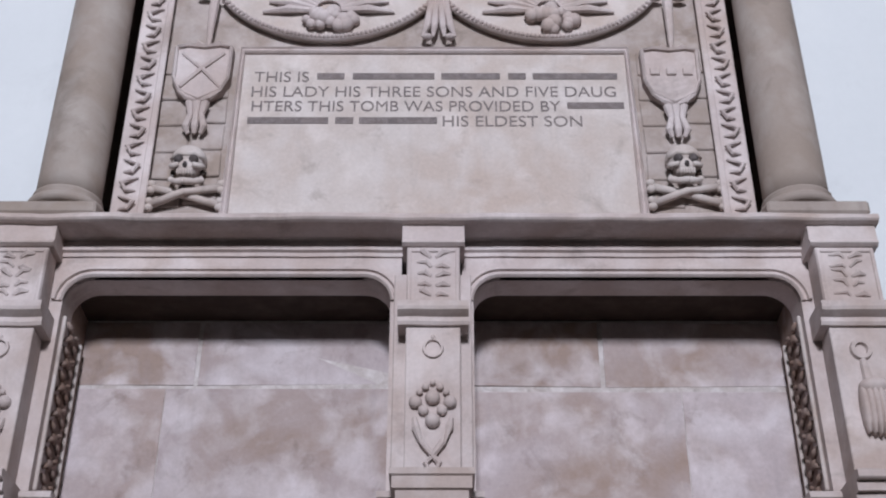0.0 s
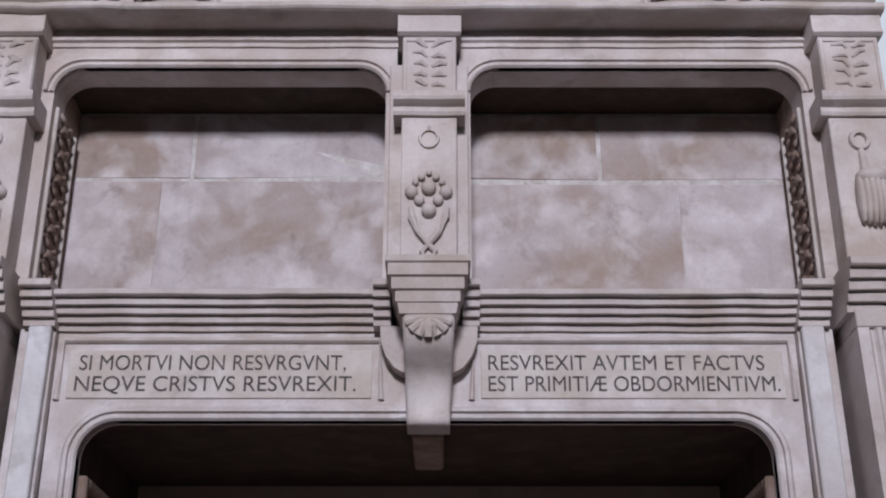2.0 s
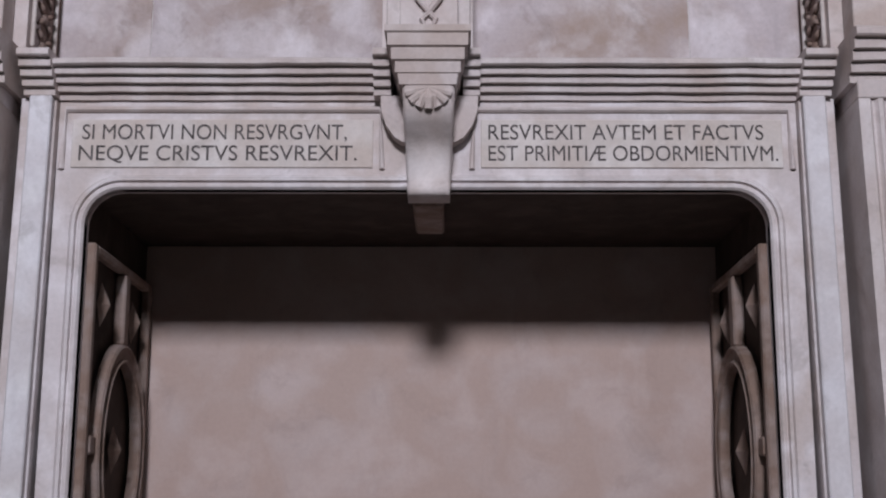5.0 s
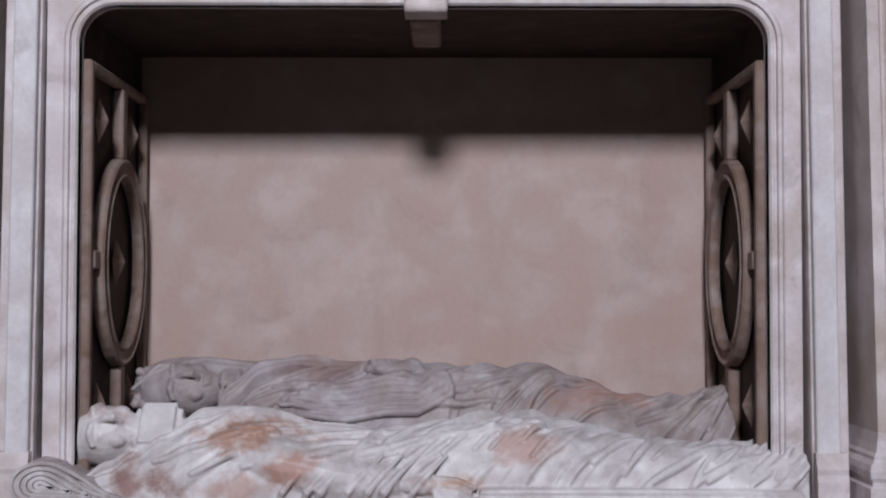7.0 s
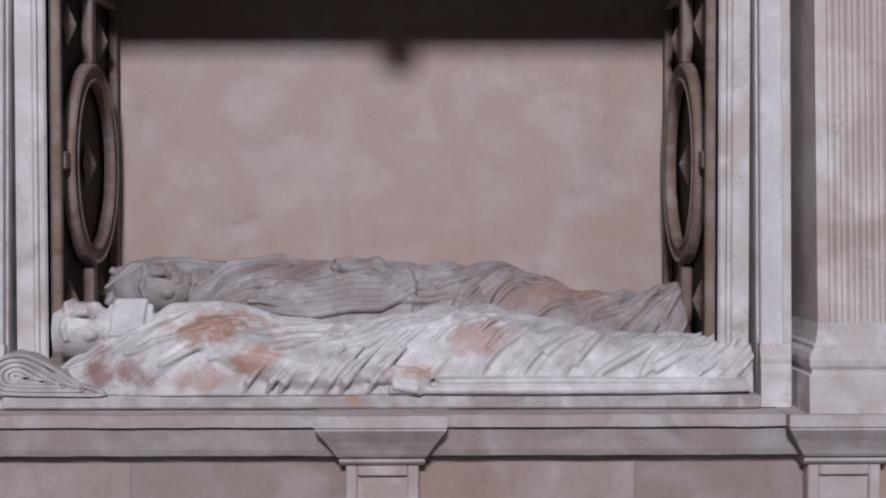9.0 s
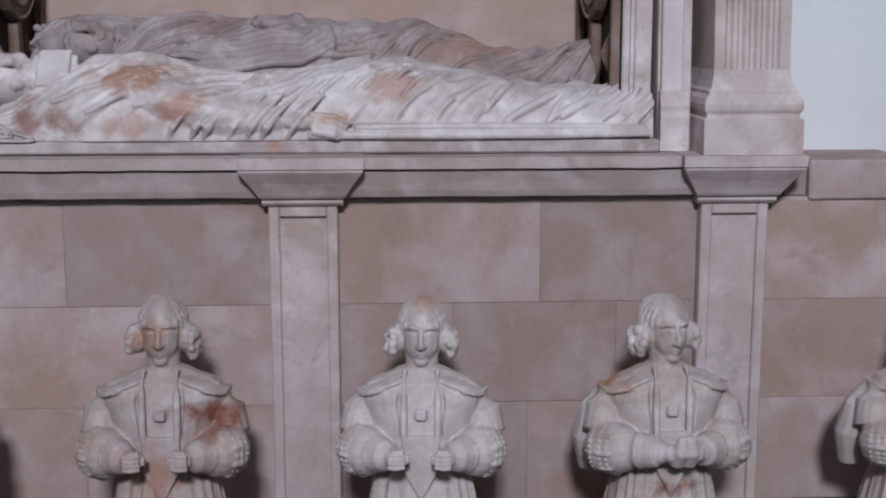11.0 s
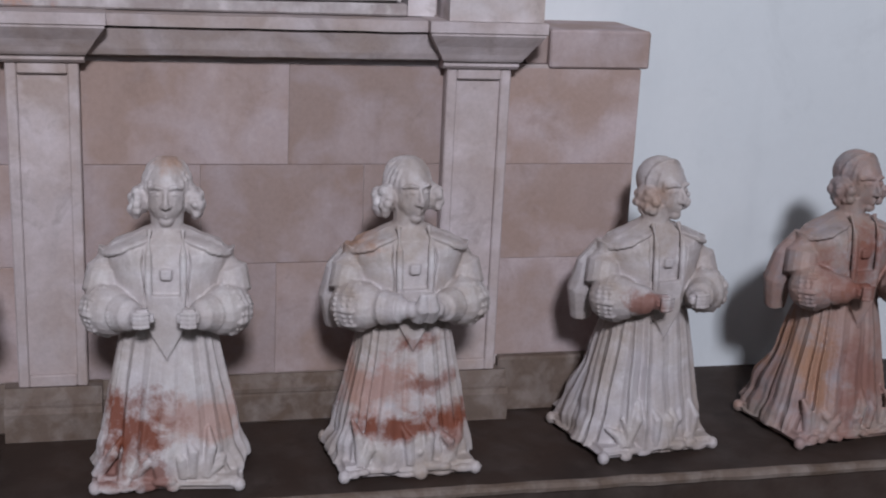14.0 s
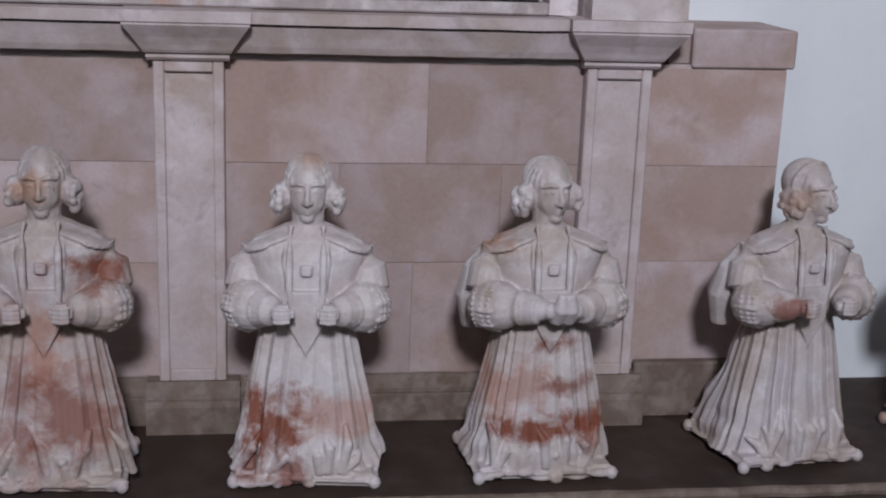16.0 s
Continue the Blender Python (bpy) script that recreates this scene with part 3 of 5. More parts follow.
def upper_pilaster(x, hw, carved):
    p = thing("upper_pilaster", (x, -0.1, 3.22), carved, "pilaster", "upper pilasters", "structure")
    part("shaft", box(x - hw, x + hw, -0.10, -0.005, 3.179, 3.746, 0.003), FREESTONE, p)
    part("neck", run_x([(0.0, 3.747), (-0.112, 3.747), (-0.118, 3.757), (-0.118, 3.772), (-0.132, 3.778), (-0.146, 3.785), (-0.15, 3.795), (-0.15, 3.815), (-0.13, 3.826), (0.0, 3.826)], x - hw - 0.026, x + hw + 0.026, 10, 0.003), FREESTONE, p)
    part("block", box(x - hw, x + hw, -0.10, -0.005, 3.827, 4.04, 0.003), FREESTONE, p)
    part("cap", run_x([(0.0, 4.041), (-0.105, 4.041), (-0.118, 4.048), (-0.118, 4.056), (-0.11, 4.062), (-0.11, 4.1185), (0.0, 4.1185)], x - hw - 0.016, x + hw + 0.016), FREESTONE, p)
    fr = bmesh.new()
    for x0, x1, z0, z1 in ((x - hw + 0.002, x - hw + 0.014, 3.83, 4.03), (x + hw - 0.014, x + hw - 0.002, 3.83, 4.03), (x - hw + 0.0145, x + hw - 0.0145, 4.02, 4.03), (x - hw + 0.0145, x + hw - 0.0145, 3.83, 3.84)):
        box(x0, x1, -0.106, -0.099, z0, z1, 0.002, bm=fr)
    part("panel_border", fr, FREESTONE, p)
    for i in range(5):
        for s in (-1, 1):
            lf = bmesh.new()
            z = 3.86 + i * 0.035
            jx, jz = random.uniform(-0.008, 0.008), random.uniform(-0.012, 0.012)
            tube(lf, [(x + s * 0.008, -0.099, z), (x + s * (0.026 + jx), -0.104, z + 0.012 + jz), (x + s * 0.05 + jx, -0.1, z + 0.008 + 1.6 * jz)], [0.006, 0.010 + jx * 0.4, 0.005], 6)
            part("carved_leaf", lf, FREESTONE, p)
    return p


def fruit_drop(p, x, z):
    """A ring, a bunch of fruit and crossed ribbons hanging down the shaft."""
    r = bmesh.new()
    pts = [(x + 0.028 * math.sin(a), z + 0.47 + 0.03 * math.cos(a)) for a in [2 * math.pi * i / 14 for i in range(14)]]
    sweep(list(reversed(pts)), [(-0.006, -0.098), (-0.004, -0.11), (0.004, -0.11), (0.006, -0.098)], r, True)
    part("hanging_ring", r, FREESTONE, p)
    k = bmesh.new()
    ball(k, (x, -0.103, z + 0.505), (0.008, 0.012, 0.012))
    part("ring_stud", k, FREESTONE, p)
    for dx, dz, rr in ((0, 0.30, 0.024), (-0.052, 0.285, 0.021), (0.052, 0.285, 0.021), (-0.028, 0.258, 0.017), (0.028, 0.258, 0.017), (0, 0.225, 0.024), (-0.022, 0.335, 0.012), (0.022, 0.335, 0.012), (-0.04, 0.318, 0.011), (0.04, 0.318, 0.011), (0, 0.35, 0.010)):
        k = bmesh.new()
        ball(k, (x + dx, -0.108, z + dz), (rr, rr * 0.95, rr))
        part("carved_fruit", k, FREESTONE, p, smooth=True)
    for s in (-1, 1):
        k = bmesh.new()
        tube(k, [(x + s * 0.055, -0.1, z + 0.235), (x + s * 0.05, -0.112, z + 0.20), (x + s * 0.028, -0.114, z + 0.15), (x + s * 0.006, -0.112, z + 0.12), (x - s * 0.02, -0.108, z + 0.09), (x - s * 0.008, -0.102, z + 0.062)], [0.008, 0.013, 0.011, 0.009, 0.009, 0.004], 7)
        part("carved_ribbon", k, FREESTONE, p)


pc = upper_pilaster(0.005, 0.085, "stone pilaster carved with a ring, fruit and ribbons")
fruit_drop(pc, 0.005, 3.20)
pl = upper_pilaster(-1.335, 0.095, "stone pilaster carved with hanging fruit")
fruit_drop(pl, -1.335, 3.20)
pr = upper_pilaster(1.335, 0.095, "stone pilaster carved with a ring and a hanging bag")
k = bmesh.new()
pts = [(1.325 + 0.026 * math.sin(a), 3.665 + 0.028 * math.cos(a)) for a in [2 * math.pi * i / 14 for i in range(14)]]
sweep(list(reversed(pts)), [(-0.010, -0.098), (-0.006, -0.113), (0.006, -0.113), (0.010, -0.098)], k, True)
part("hanging_ring", k, FREESTONE, pr)
k = bmesh.new()
tube(k, [(1.325, -0.102, 3.635), (1.327, -0.106, 3.60), (1.33, -0.104, 3.56)], [0.01, 0.013, 0.016], 8)
part("hanging_cord", k, FREESTONE, pr)
k = bmesh.new()
for i in range(6):
    ball(k, (1.30 + 0.016 * i, -0.115, 3.46), (0.014, 0.03 + 0.006 * (2.5 - abs(i - 2.5)), 0.095 - 0.004 * abs(i - 2.5)), 10)
ball(k, (1.34, -0.118, 3.53), (0.05, 0.035, 0.03), 12)
part("carved_bag", k, FREESTONE, pr, smooth=True)

ucor = thing("upper_cornice", (0, -0.1, 4.06), "projecting stone cornice below the inscription panel", "cornice", kind="structure")
part("frieze_moulding", run_x([(0.12, 4.061), (-0.008, 4.061), (-0.008, 4.075), (-0.02, 4.08), (-0.02, 4.092), (-0.01, 4.096), (-0.01, 4.119), (0.12, 4.119)], -1.24, 1.24, 60, 0.002), FREESTONE, ucor)
part("shelf", run_x([(0.3, 4.119), (-0.125, 4.119), (-0.136, 4.123), (-0.142, 4.129), (-0.142, 4.142), (-0.134, 4.15), (0.3, 4.150)], -1.455, 1.455, 140, 0.005), FREESTONE, ucor)

# ---- tomb: columns and inscription panel ----


def column(s):
    x = 1.235 * s
    c = thing("column", (x, -0.13, 4.18), "smooth round stone column on a moulded base", "column", "columns of the tomb", "structure")
    part("pedestal", box(x - 0.20 if s < 0 else x - 0.135, x + 0.135 if s < 0 else x + 0.20, -0.138, 0.05, 4.151, 4.20, 0.008, 0.004), COLUMNSTONE, c)
    part("base_ring", lathe([(0.12, 4.2005), (0.132, 4.207), (0.135, 4.22), (0.128, 4.233), (0.116, 4.237), (0.112, 4.247), (0.118, 4.255), (0.118, 4.263), (0.109, 4.27)], x, -0.02), COLUMNSTONE, c, smooth=True)
    n = 24
    part("shaft", lathe([(0.109 - 0.008 * (i / n) ** 2, 4.2705 + 1.6 * i / n) for i in range(n + 1)], x, -0.02, 40), COLUMNSTONE, c, smooth=True)


column(-1)
column(1)

head = thing("inscription_panel", (0, 0.05, 4.18), "carved stone panel with a lettered tablet, skulls and shields", "carved panel", kind="structure")
part("ground", box(-1.105, 1.112, 0.055, 0.20, 4.151, 6.28, 0), PANELSTONE, head)
# Near-black backing stands in for the shade between column and panel.
part("recess", box(-1.264, 1.264, 0.2005, 0.249, 4.151, 6.28, 0), SHADESTONE, head)
part("tablet_plate", box(-0.70, 0.712, 0.03, 0.0545, 4.151, 4.965, 0.002), PALE, head, "pale lettered stone plate")
part("tablet_frame", sweep([(-0.70, 4.151), (-0.697, 4.966), (0.708, 4.966), (0.712, 4.151)], [(0.0, 0.0545), (0.0, 0.022), (0.006, 0.014), (0.012, 0.02), (0.018, 0.02), (0.024, 0.012), (0.032, 0.02), (0.032, 0.0545)]), FREESTONE, head)
for a, b in ((-1.103, -0.995), (1.005, 1.11)):
    part("border_strip", box(a, b, 0.02, 0.0545, 4.152, 6.27, 0.004), FREESTONE, head)
    inner = b if a < 0 else a
    part("border_fillet", box(inner - 0.012, inner + 0.012, 0.008, 0.0195, 4.152, 6.27, 0.003), FREESTONE, head)
    cx = (a + b) / 2
    for i in range(26):
        z = 4.21 + i * 0.078
        k = bmesh.new()
        d = 1 if i % 2 else -1
        tube(k, [(cx - 0.024 * d, 0.018, z - 0.022), (cx + 0.006 * d, 0.006, z - 0.026), (cx + 0.024 * d, 0.004, z), (cx - 0.004 * d, 0.006, z + 0.018), (cx - 0.03 * d, 0.014, z + 0.03)], [0.005, 0.009, 0.010, 0.008, 0.004], 7)
        part("carved_scroll", k, FREESTONE, head)



def words(text, x0, x1, z, size=0.068):
    lettering(text, size, x0, x1, z, 0.0295, head, FADED)


def word_bars(spans, z):
    """Plain dark strokes as long as the words that stood there."""
    for x0, x1 in spans:
        part("painted_bar", box(x0, x1, 0.0275, 0.0297, z + 0.011, z + 0.041, 0.002), FADED, head)


words("THIS IS", -0.655, -0.455, 4.834)
word_bars(((-0.425, -0.325), (-0.295, 0.005), (0.03, 0.245), (0.275, 0.34), (0.365, 0.675)), 4.834)
words("HIS LADY HIS THREE SONS AND FIVE DAUG", -0.66, 0.665, 4.765)
words("HTERS THIS TOMB WAS PROVIDED BY", -0.655, 0.46, 4.698)
word_bars(((0.485, 0.69),), 4.698)
word_bars(((-0.665, -0.375), (-0.35, -0.285), (-0.265, 0.015)), 4.63)
words("HIS ELDEST SON", 0.035, 0.535, 4.63)


def skull(cx, cz):
    k = bmesh.new()
    ball(k, (cx, 0.025, cz + 0.036), (0.063, 0.058, 0.058), 18)
    ball(k, (cx, 0.012, cz - 0.010), (0.040, 0.046, 0.040), 14)
    tube(k, [(cx - 0.056, 0.0, cz + 0.026), (cx - 0.026, -0.030, cz + 0.034), (cx, -0.030, cz + 0.028), (cx + 0.026, -0.030, cz + 0.034), (cx + 0.056, 0.0, cz + 0.026)], [0.008, 0.010, 0.008, 0.010, 0.008], 8)
    for s in (-1, 1):
        tube(k, [(cx + s * 0.058, 0.022, cz + 0.008), (cx + s * 0.050, -0.012, cz - 0.010), (cx + s * 0.026, -0.030, cz - 0.014)], [0.008, 0.011, 0.009], 8)
        tube(k, [(cx + s * 0.052, 0.028, cz - 0.008), (cx + s * 0.052, 0.012, cz - 0.050), (cx + s * 0.034, -0.016, cz - 0.078), (cx, -0.030, cz - 0.084)], [0.010, 0.012, 0.012, 0.013], 8)
    for q in range(6):
        box(cx - 0.027 + 0.0092 * q, cx - 0.019 + 0.0092 * q, -0.036, 0.0, cz - 0.056, cz - 0.032, 0.003, bm=k)
    part("skull", k, PALE, head, "carved stone skull", smooth=True)
    # Dark balls stand in for the shade of the eye and nose hollows.
    for dx, dz, rx, rz in ((-0.026, 0.012, 0.018, 0.017), (0.026, 0.012, 0.018, 0.017), (0.0, -0.016, 0.009, 0.012)):
        e = bmesh.new()
        ball(e, (cx + dx, -0.024 - 0.006 * (rz < 0.015), cz + dz), (rx, 0.014, rz), 10)
        part("socket", e, INK_AND_SHADE, head)
    for s in (-1, 1):
        b = bmesh.new()
        tube(b, [(cx - 0.115 * s, 0.03, cz - 0.142), (cx, 0.012 - 0.012 * s, cz - 0.108), (cx + 0.115 * s, 0.03, cz - 0.074)], [0.015, 0.013, 0.015], 8)
        for e in (-1, 1):
            for o in (-1, 1):
                ball(b, (cx + 0.122 * s * e, 0.028, cz - 0.108 + 0.036 * e + o * 0.013), (0.018, 0.018, 0.015), 8)
        part("crossed_bone", b, PALE, head, smooth=True)


skull(-0.853, 4.435)
skull(0.877, 4.44)


def shield(cx, cz, saltire):
    pts = [(cx - 0.095, cz + 0.10), (cx - 0.06, cz + 0.108), (cx, cz + 0.10), (cx + 0.06, cz + 0.108), (cx + 0.095, cz + 0.10), (cx + 0.092, cz - 0.04), (cx + 0.07, cz - 0.095), (cx + 0.03, cz - 0.12), (cx, cz - 0.135), (cx - 0.03, cz - 0.12), (cx - 0.07, cz - 0.095), (cx - 0.092, cz - 0.04)]
    part("shield", prism(pts, 0.018, 0.0545), FREESTONE, head)
    part("shield_rim", sweep(pts, [(0.0, 0.018), (0.0, 0.006), (0.008, 0.0), (0.014, 0.01), (0.014, 0.05)], closed=True), FREESTONE, head)
    if saltire:
        for s in (-1, 1):
            k = bmesh.new()
            tube(k, [(cx - 0.075 * s, 0.016, cz - 0.08), (cx, 0.013, cz + 0.005), (cx + 0.075 * s, 0.016, cz + 0.08)], [0.009, 0.009, 0.009], 6)
            part("shield_band", k, FREESTONE, head)
    else:
        for dx in (-0.06, 0.0, 0.06):
            part("shield_crenel", box(cx + dx - 0.018, cx + dx + 0.018, 0.008, 0.02, cz - 0.01, cz + 0.02, 0.003), FREESTONE, head)
    # strap and hourglass-like drop below the shield
    k = bmesh.new()
    for dx in (-0.022, 0.0, 0.022):
        tube(k, [(cx + dx * 0.5, 0.03, cz - 0.13), (cx + dx * 1.3, 0.012, cz - 0.16), (cx + dx * 0.9, 0.014, cz - 0.21), (cx + dx * 1.5, 0.012, cz - 0.265), (cx + dx, 0.02, cz - 0.29)], [0.010, 0.017, 0.011, 0.014, 0.008], 8)
    for s in (-1, 1):
        tube(k, [(cx, 0.02, cz - 0.14), (cx + 0.04 * s, 0.01, cz - 0.135), (cx + 0.075 * s, 0.012, cz - 0.10), (cx + 0.085 * s, 0.02, cz - 0.075)], [0.012, 0.012, 0.009, 0.004], 7)
    part("drop", k, FREESTONE, head)
    k = bmesh.new()
    tube(k, [(cx + 0.012, 0.03, cz + 0.10), (cx + 0.014, 0.012, cz + 0.2), (cx + 0.018, 0.014, cz + 0.36)], [0.006, 0.014, 0.02], 8)
    for s in (-1, 1):
        tube(k, [(cx + 0.012, 0.03, cz + 0.115), (cx + 0.012 + 0.04 * s, 0.015, cz + 0.13), (cx + 0.012 + 0.05 * s, 0.02, cz + 0.10)], [0.006, 0.009, 0.004], 6)
        ball(k, (cx + 0.02 + 0.045 * s, 0.02, cz + 0.375), (0.03, 0.02, 0.014), 8)
    part("hanging_strap", k, FREESTONE, head)


shield(-0.848, 4.88, True)
shield(0.872, 4.865, False)


def swag(x0, x1, zt, sag):
    """A hanging cloth with a beaded hem, feathers and fruit in its middle."""
    n = 26
    arc = [(x0 + (x1 - x0) * i / n, zt - sag * (1 - (2 * i / n - 1) ** 2) ** 0.8) for i in range(n + 1)]
    part("cloth", prism(arc + [(x1, 6.1), (x0, 6.1)], 0.03, 0.0545), PALE, head)
    hem = bmesh.new()
    tube(hem, [(x, 0.022, z) for x, z in arc], [0.012] * len(arc), 8)
    part("hem", hem, FREESTONE, head)
    beads = bmesh.new()
    for i in range(2 * n):
        t = (i + 0.5) / (2 * n)
        ball(beads, (x0 + (x1 - x0) * t, 0.012, zt - sag * (1 - (2 * t - 1) ** 2) ** 0.8 + 0.002), (0.011, 0.012, 0.009), 6)
    part("beading", beads, FREESTONE, head)
    cx = (x0 + x1) / 2
    rnd = random.Random(int(cx * 1000) + 7)
    for i in range(18):
        k = bmesh.new()
        a = rnd.uniform(0, 2 * math.pi)
        r = math.sqrt(rnd.random())
        rr = rnd.uniform(0.018, 0.032)
        ball(k, (cx + 0.10 * r * math.cos(a), 0.012 - 0.02 * (1 - r), 5.125 + 0.052 * r * math.sin(a)), (rr, rr, rr), 9)
        part("carved_fruit", k, FREESTONE, head, smooth=True)
    for s in (-1, 1):
        for i in range(7):
            k = bmesh.new()
            a = radians(4 + 13 * i)
            l = 0.25 - 0.012 * i
            tube(k, [(cx + s * 0.05 * math.cos(a), 0.02, 5.17 + 0.05 * math.sin(a)), (cx + s * l * 0.6 * math.cos(a), 0.008, 5.16 + l * 0.6 * math.sin(a)), (cx + s * l * math.cos(a), 0.02, 5.15 + l * math.sin(a))], [0.010, 0.017, 0.007], 7)
            part("carved_feather", k, FREESTONE, head)


swag(-0.80, 0.005, 5.24, 0.205)
swag(0.035, 0.835, 5.24, 0.205)
k = bmesh.new()
for dx in (-0.045, -0.016, 0.016, 0.045):
    tube(k, [(0.02 + dx * 0.5, 0.01, 5.27), (0.02 + dx * 0.7, 0.004, 5.17), (0.02 + dx * 1.0, 0.008, 5.08), (0.02 + dx * 1.35, 0.016, 5.04)], [0.016, 0.014, 0.013, 0.006], 8)
part("tassel", k, FREESTONE, head)
for s in (-1, 1):
    k = bmesh.new()
    ball(k, (0.02 + 0.042 * s, 0.012, 5.035), (0.02, 0.018, 0.012), 8)
    part("tassel_end", k, FREESTONE, head)
# rough courses beside the tablet
for cx, w in ((-0.868, 0.125), (0.877, 0.128)):
    for i in range(6):
        z = 4.30 + i * 0.118
        for j in (-1, 1):
            part("rough_block", box(cx + min(0, j * w) + 0.004, cx + max(0, j * w) - 0.004, 0.046, 0.056, z + 0.006 * j, z + 0.108 + 0.006 * j, 0.004, 0.006), PANELSTONE, head)

# ---- alabaster figures ----


def add_stains(mat, stains):
    """Rust-red veins of their own shape: each (x, y, z, rx, ry, rz, strength, colour) is a ragged blot in the stone."""
    nt = mat.node_tree
    bsdf = nt.nodes["Principled BSDF"]
    col = bsdf.inputs["Base Color"].links[0].from_socket
    co = nt.nodes.new("ShaderNodeTexCoord").outputs["Object"]
    ragged = noise_node(nt, co, 8.0, 6, 0.6, 0.35)
    streaks = noise_node(nt, co, 30.0, 5, 0.65, 0.3)
    for x, y, z, rx, ry, rz, strength, tone in stains:
        mp = nt.nodes.new("ShaderNodeMapping")
        mp.inputs["Scale"].default_value = (1 / rx, 1 / ry, 1 / rz)
        mp.inputs["Location"].default_value = (-x / rx, -y / ry, -z / rz)
        nt.links.new(co, mp.inputs["Vector"])
        ln = nt.nodes.new("ShaderNodeVectorMath")
        ln.operation = "LENGTH"
        nt.links.new(mp.outputs["Vector"], ln.inputs[0])
        total = ln.outputs["Value"]
        for source, amount in ((ragged, 3.6), (streaks, 1.1)):
            m = nt.nodes.new("ShaderNodeMath")
            m.operation = "MULTIPLY_ADD"
            nt.links.new(source, m.inputs[0])
            m.inputs[1].default_value = amount
            nt.links.new(total, m.inputs[2])
            total = m.outputs[0]
        r = nt.nodes.new("ShaderNodeMapRange")
        nt.links.new(total, r.inputs[0])
        r.inputs[1].default_value, r.inputs[2].default_value = 2.75, 3.5
        r.inputs[3].default_value, r.inputs[4].default_value = strength, 0.0
        col = mix(nt, r.outputs[0], col, tone)
    nt.links.new(col, bsdf.inputs["Base Color"])
    return mat


RUST, SALMON, OCHRE = (0.20, 0.060, 0.034), (0.385, 0.195, 0.145), (0.37, 0.19, 0.105)


def alabaster(name, stains, dark=0.0, soil=0.5):
    """Veined alabaster with brown soiling; stains are (x, z, rx, rz, strength, colour) seen from the front."""
    mat = stone(name, (0.61 - dark, 0.57 - dark, 0.585 - dark), (0.50 - dark, 0.445 - dark, 0.435 - dark), (0.77 - dark, 0.735 - dark, 0.74 - dark), patch=4.0, rough=0.5, relief=0.7, grain=110.0, patchy=0.7)
    nt = mat.node_tree
    bsdf = nt.nodes["Principled BSDF"]
    old = bsdf.inputs["Base Color"].links[0].from_socket
    co = nt.nodes.new("ShaderNodeTexCoord").outputs["Object"]
    grime = ramp(nt, noise_node(nt, co, 4.6, 6, 0.66, 0.4), [(0.42, (0, 0, 0)), (0.66, (soil, soil, soil))])
    nt.links.new(mix(nt, grime, old, (0.33, 0.255, 0.20)), bsdf.inputs["Base Color"])
    return add_stains(mat, [(x, 0.0, z, rx, 9.0, rz, k, tone) for x, z, rx, rz, k, tone in stains])


def ridged(p):
    """Sharp-crested wave between 0 and 1."""
    return 1 - abs(math.sin(p))


def loft(bm, rings):
    """A closed skin through rings of points, capped at both ends."""
    vs = [[bm.verts.new(p) for p in r] for r in rings]
    n = len(vs[0])
    for a, b in zip(vs, vs[1:]):
        for i in range(n):
            bm.faces.new((a[i], a[(i + 1) % n], b[(i + 1) % n], b[i]))
    bm.faces.new(list(reversed(vs[0])))
    bm.faces.new(vs[-1])
    return bm


def lerp_list(t, pts):
    for (a, u), (b, w) in zip(pts, pts[1:]):
        if t <= b:
            k = max(0.0, (t - a) / (b - a))
            k = k * k * (3 - 2 * k)
            return u + (w - u) * k
    return pts[-1][1]


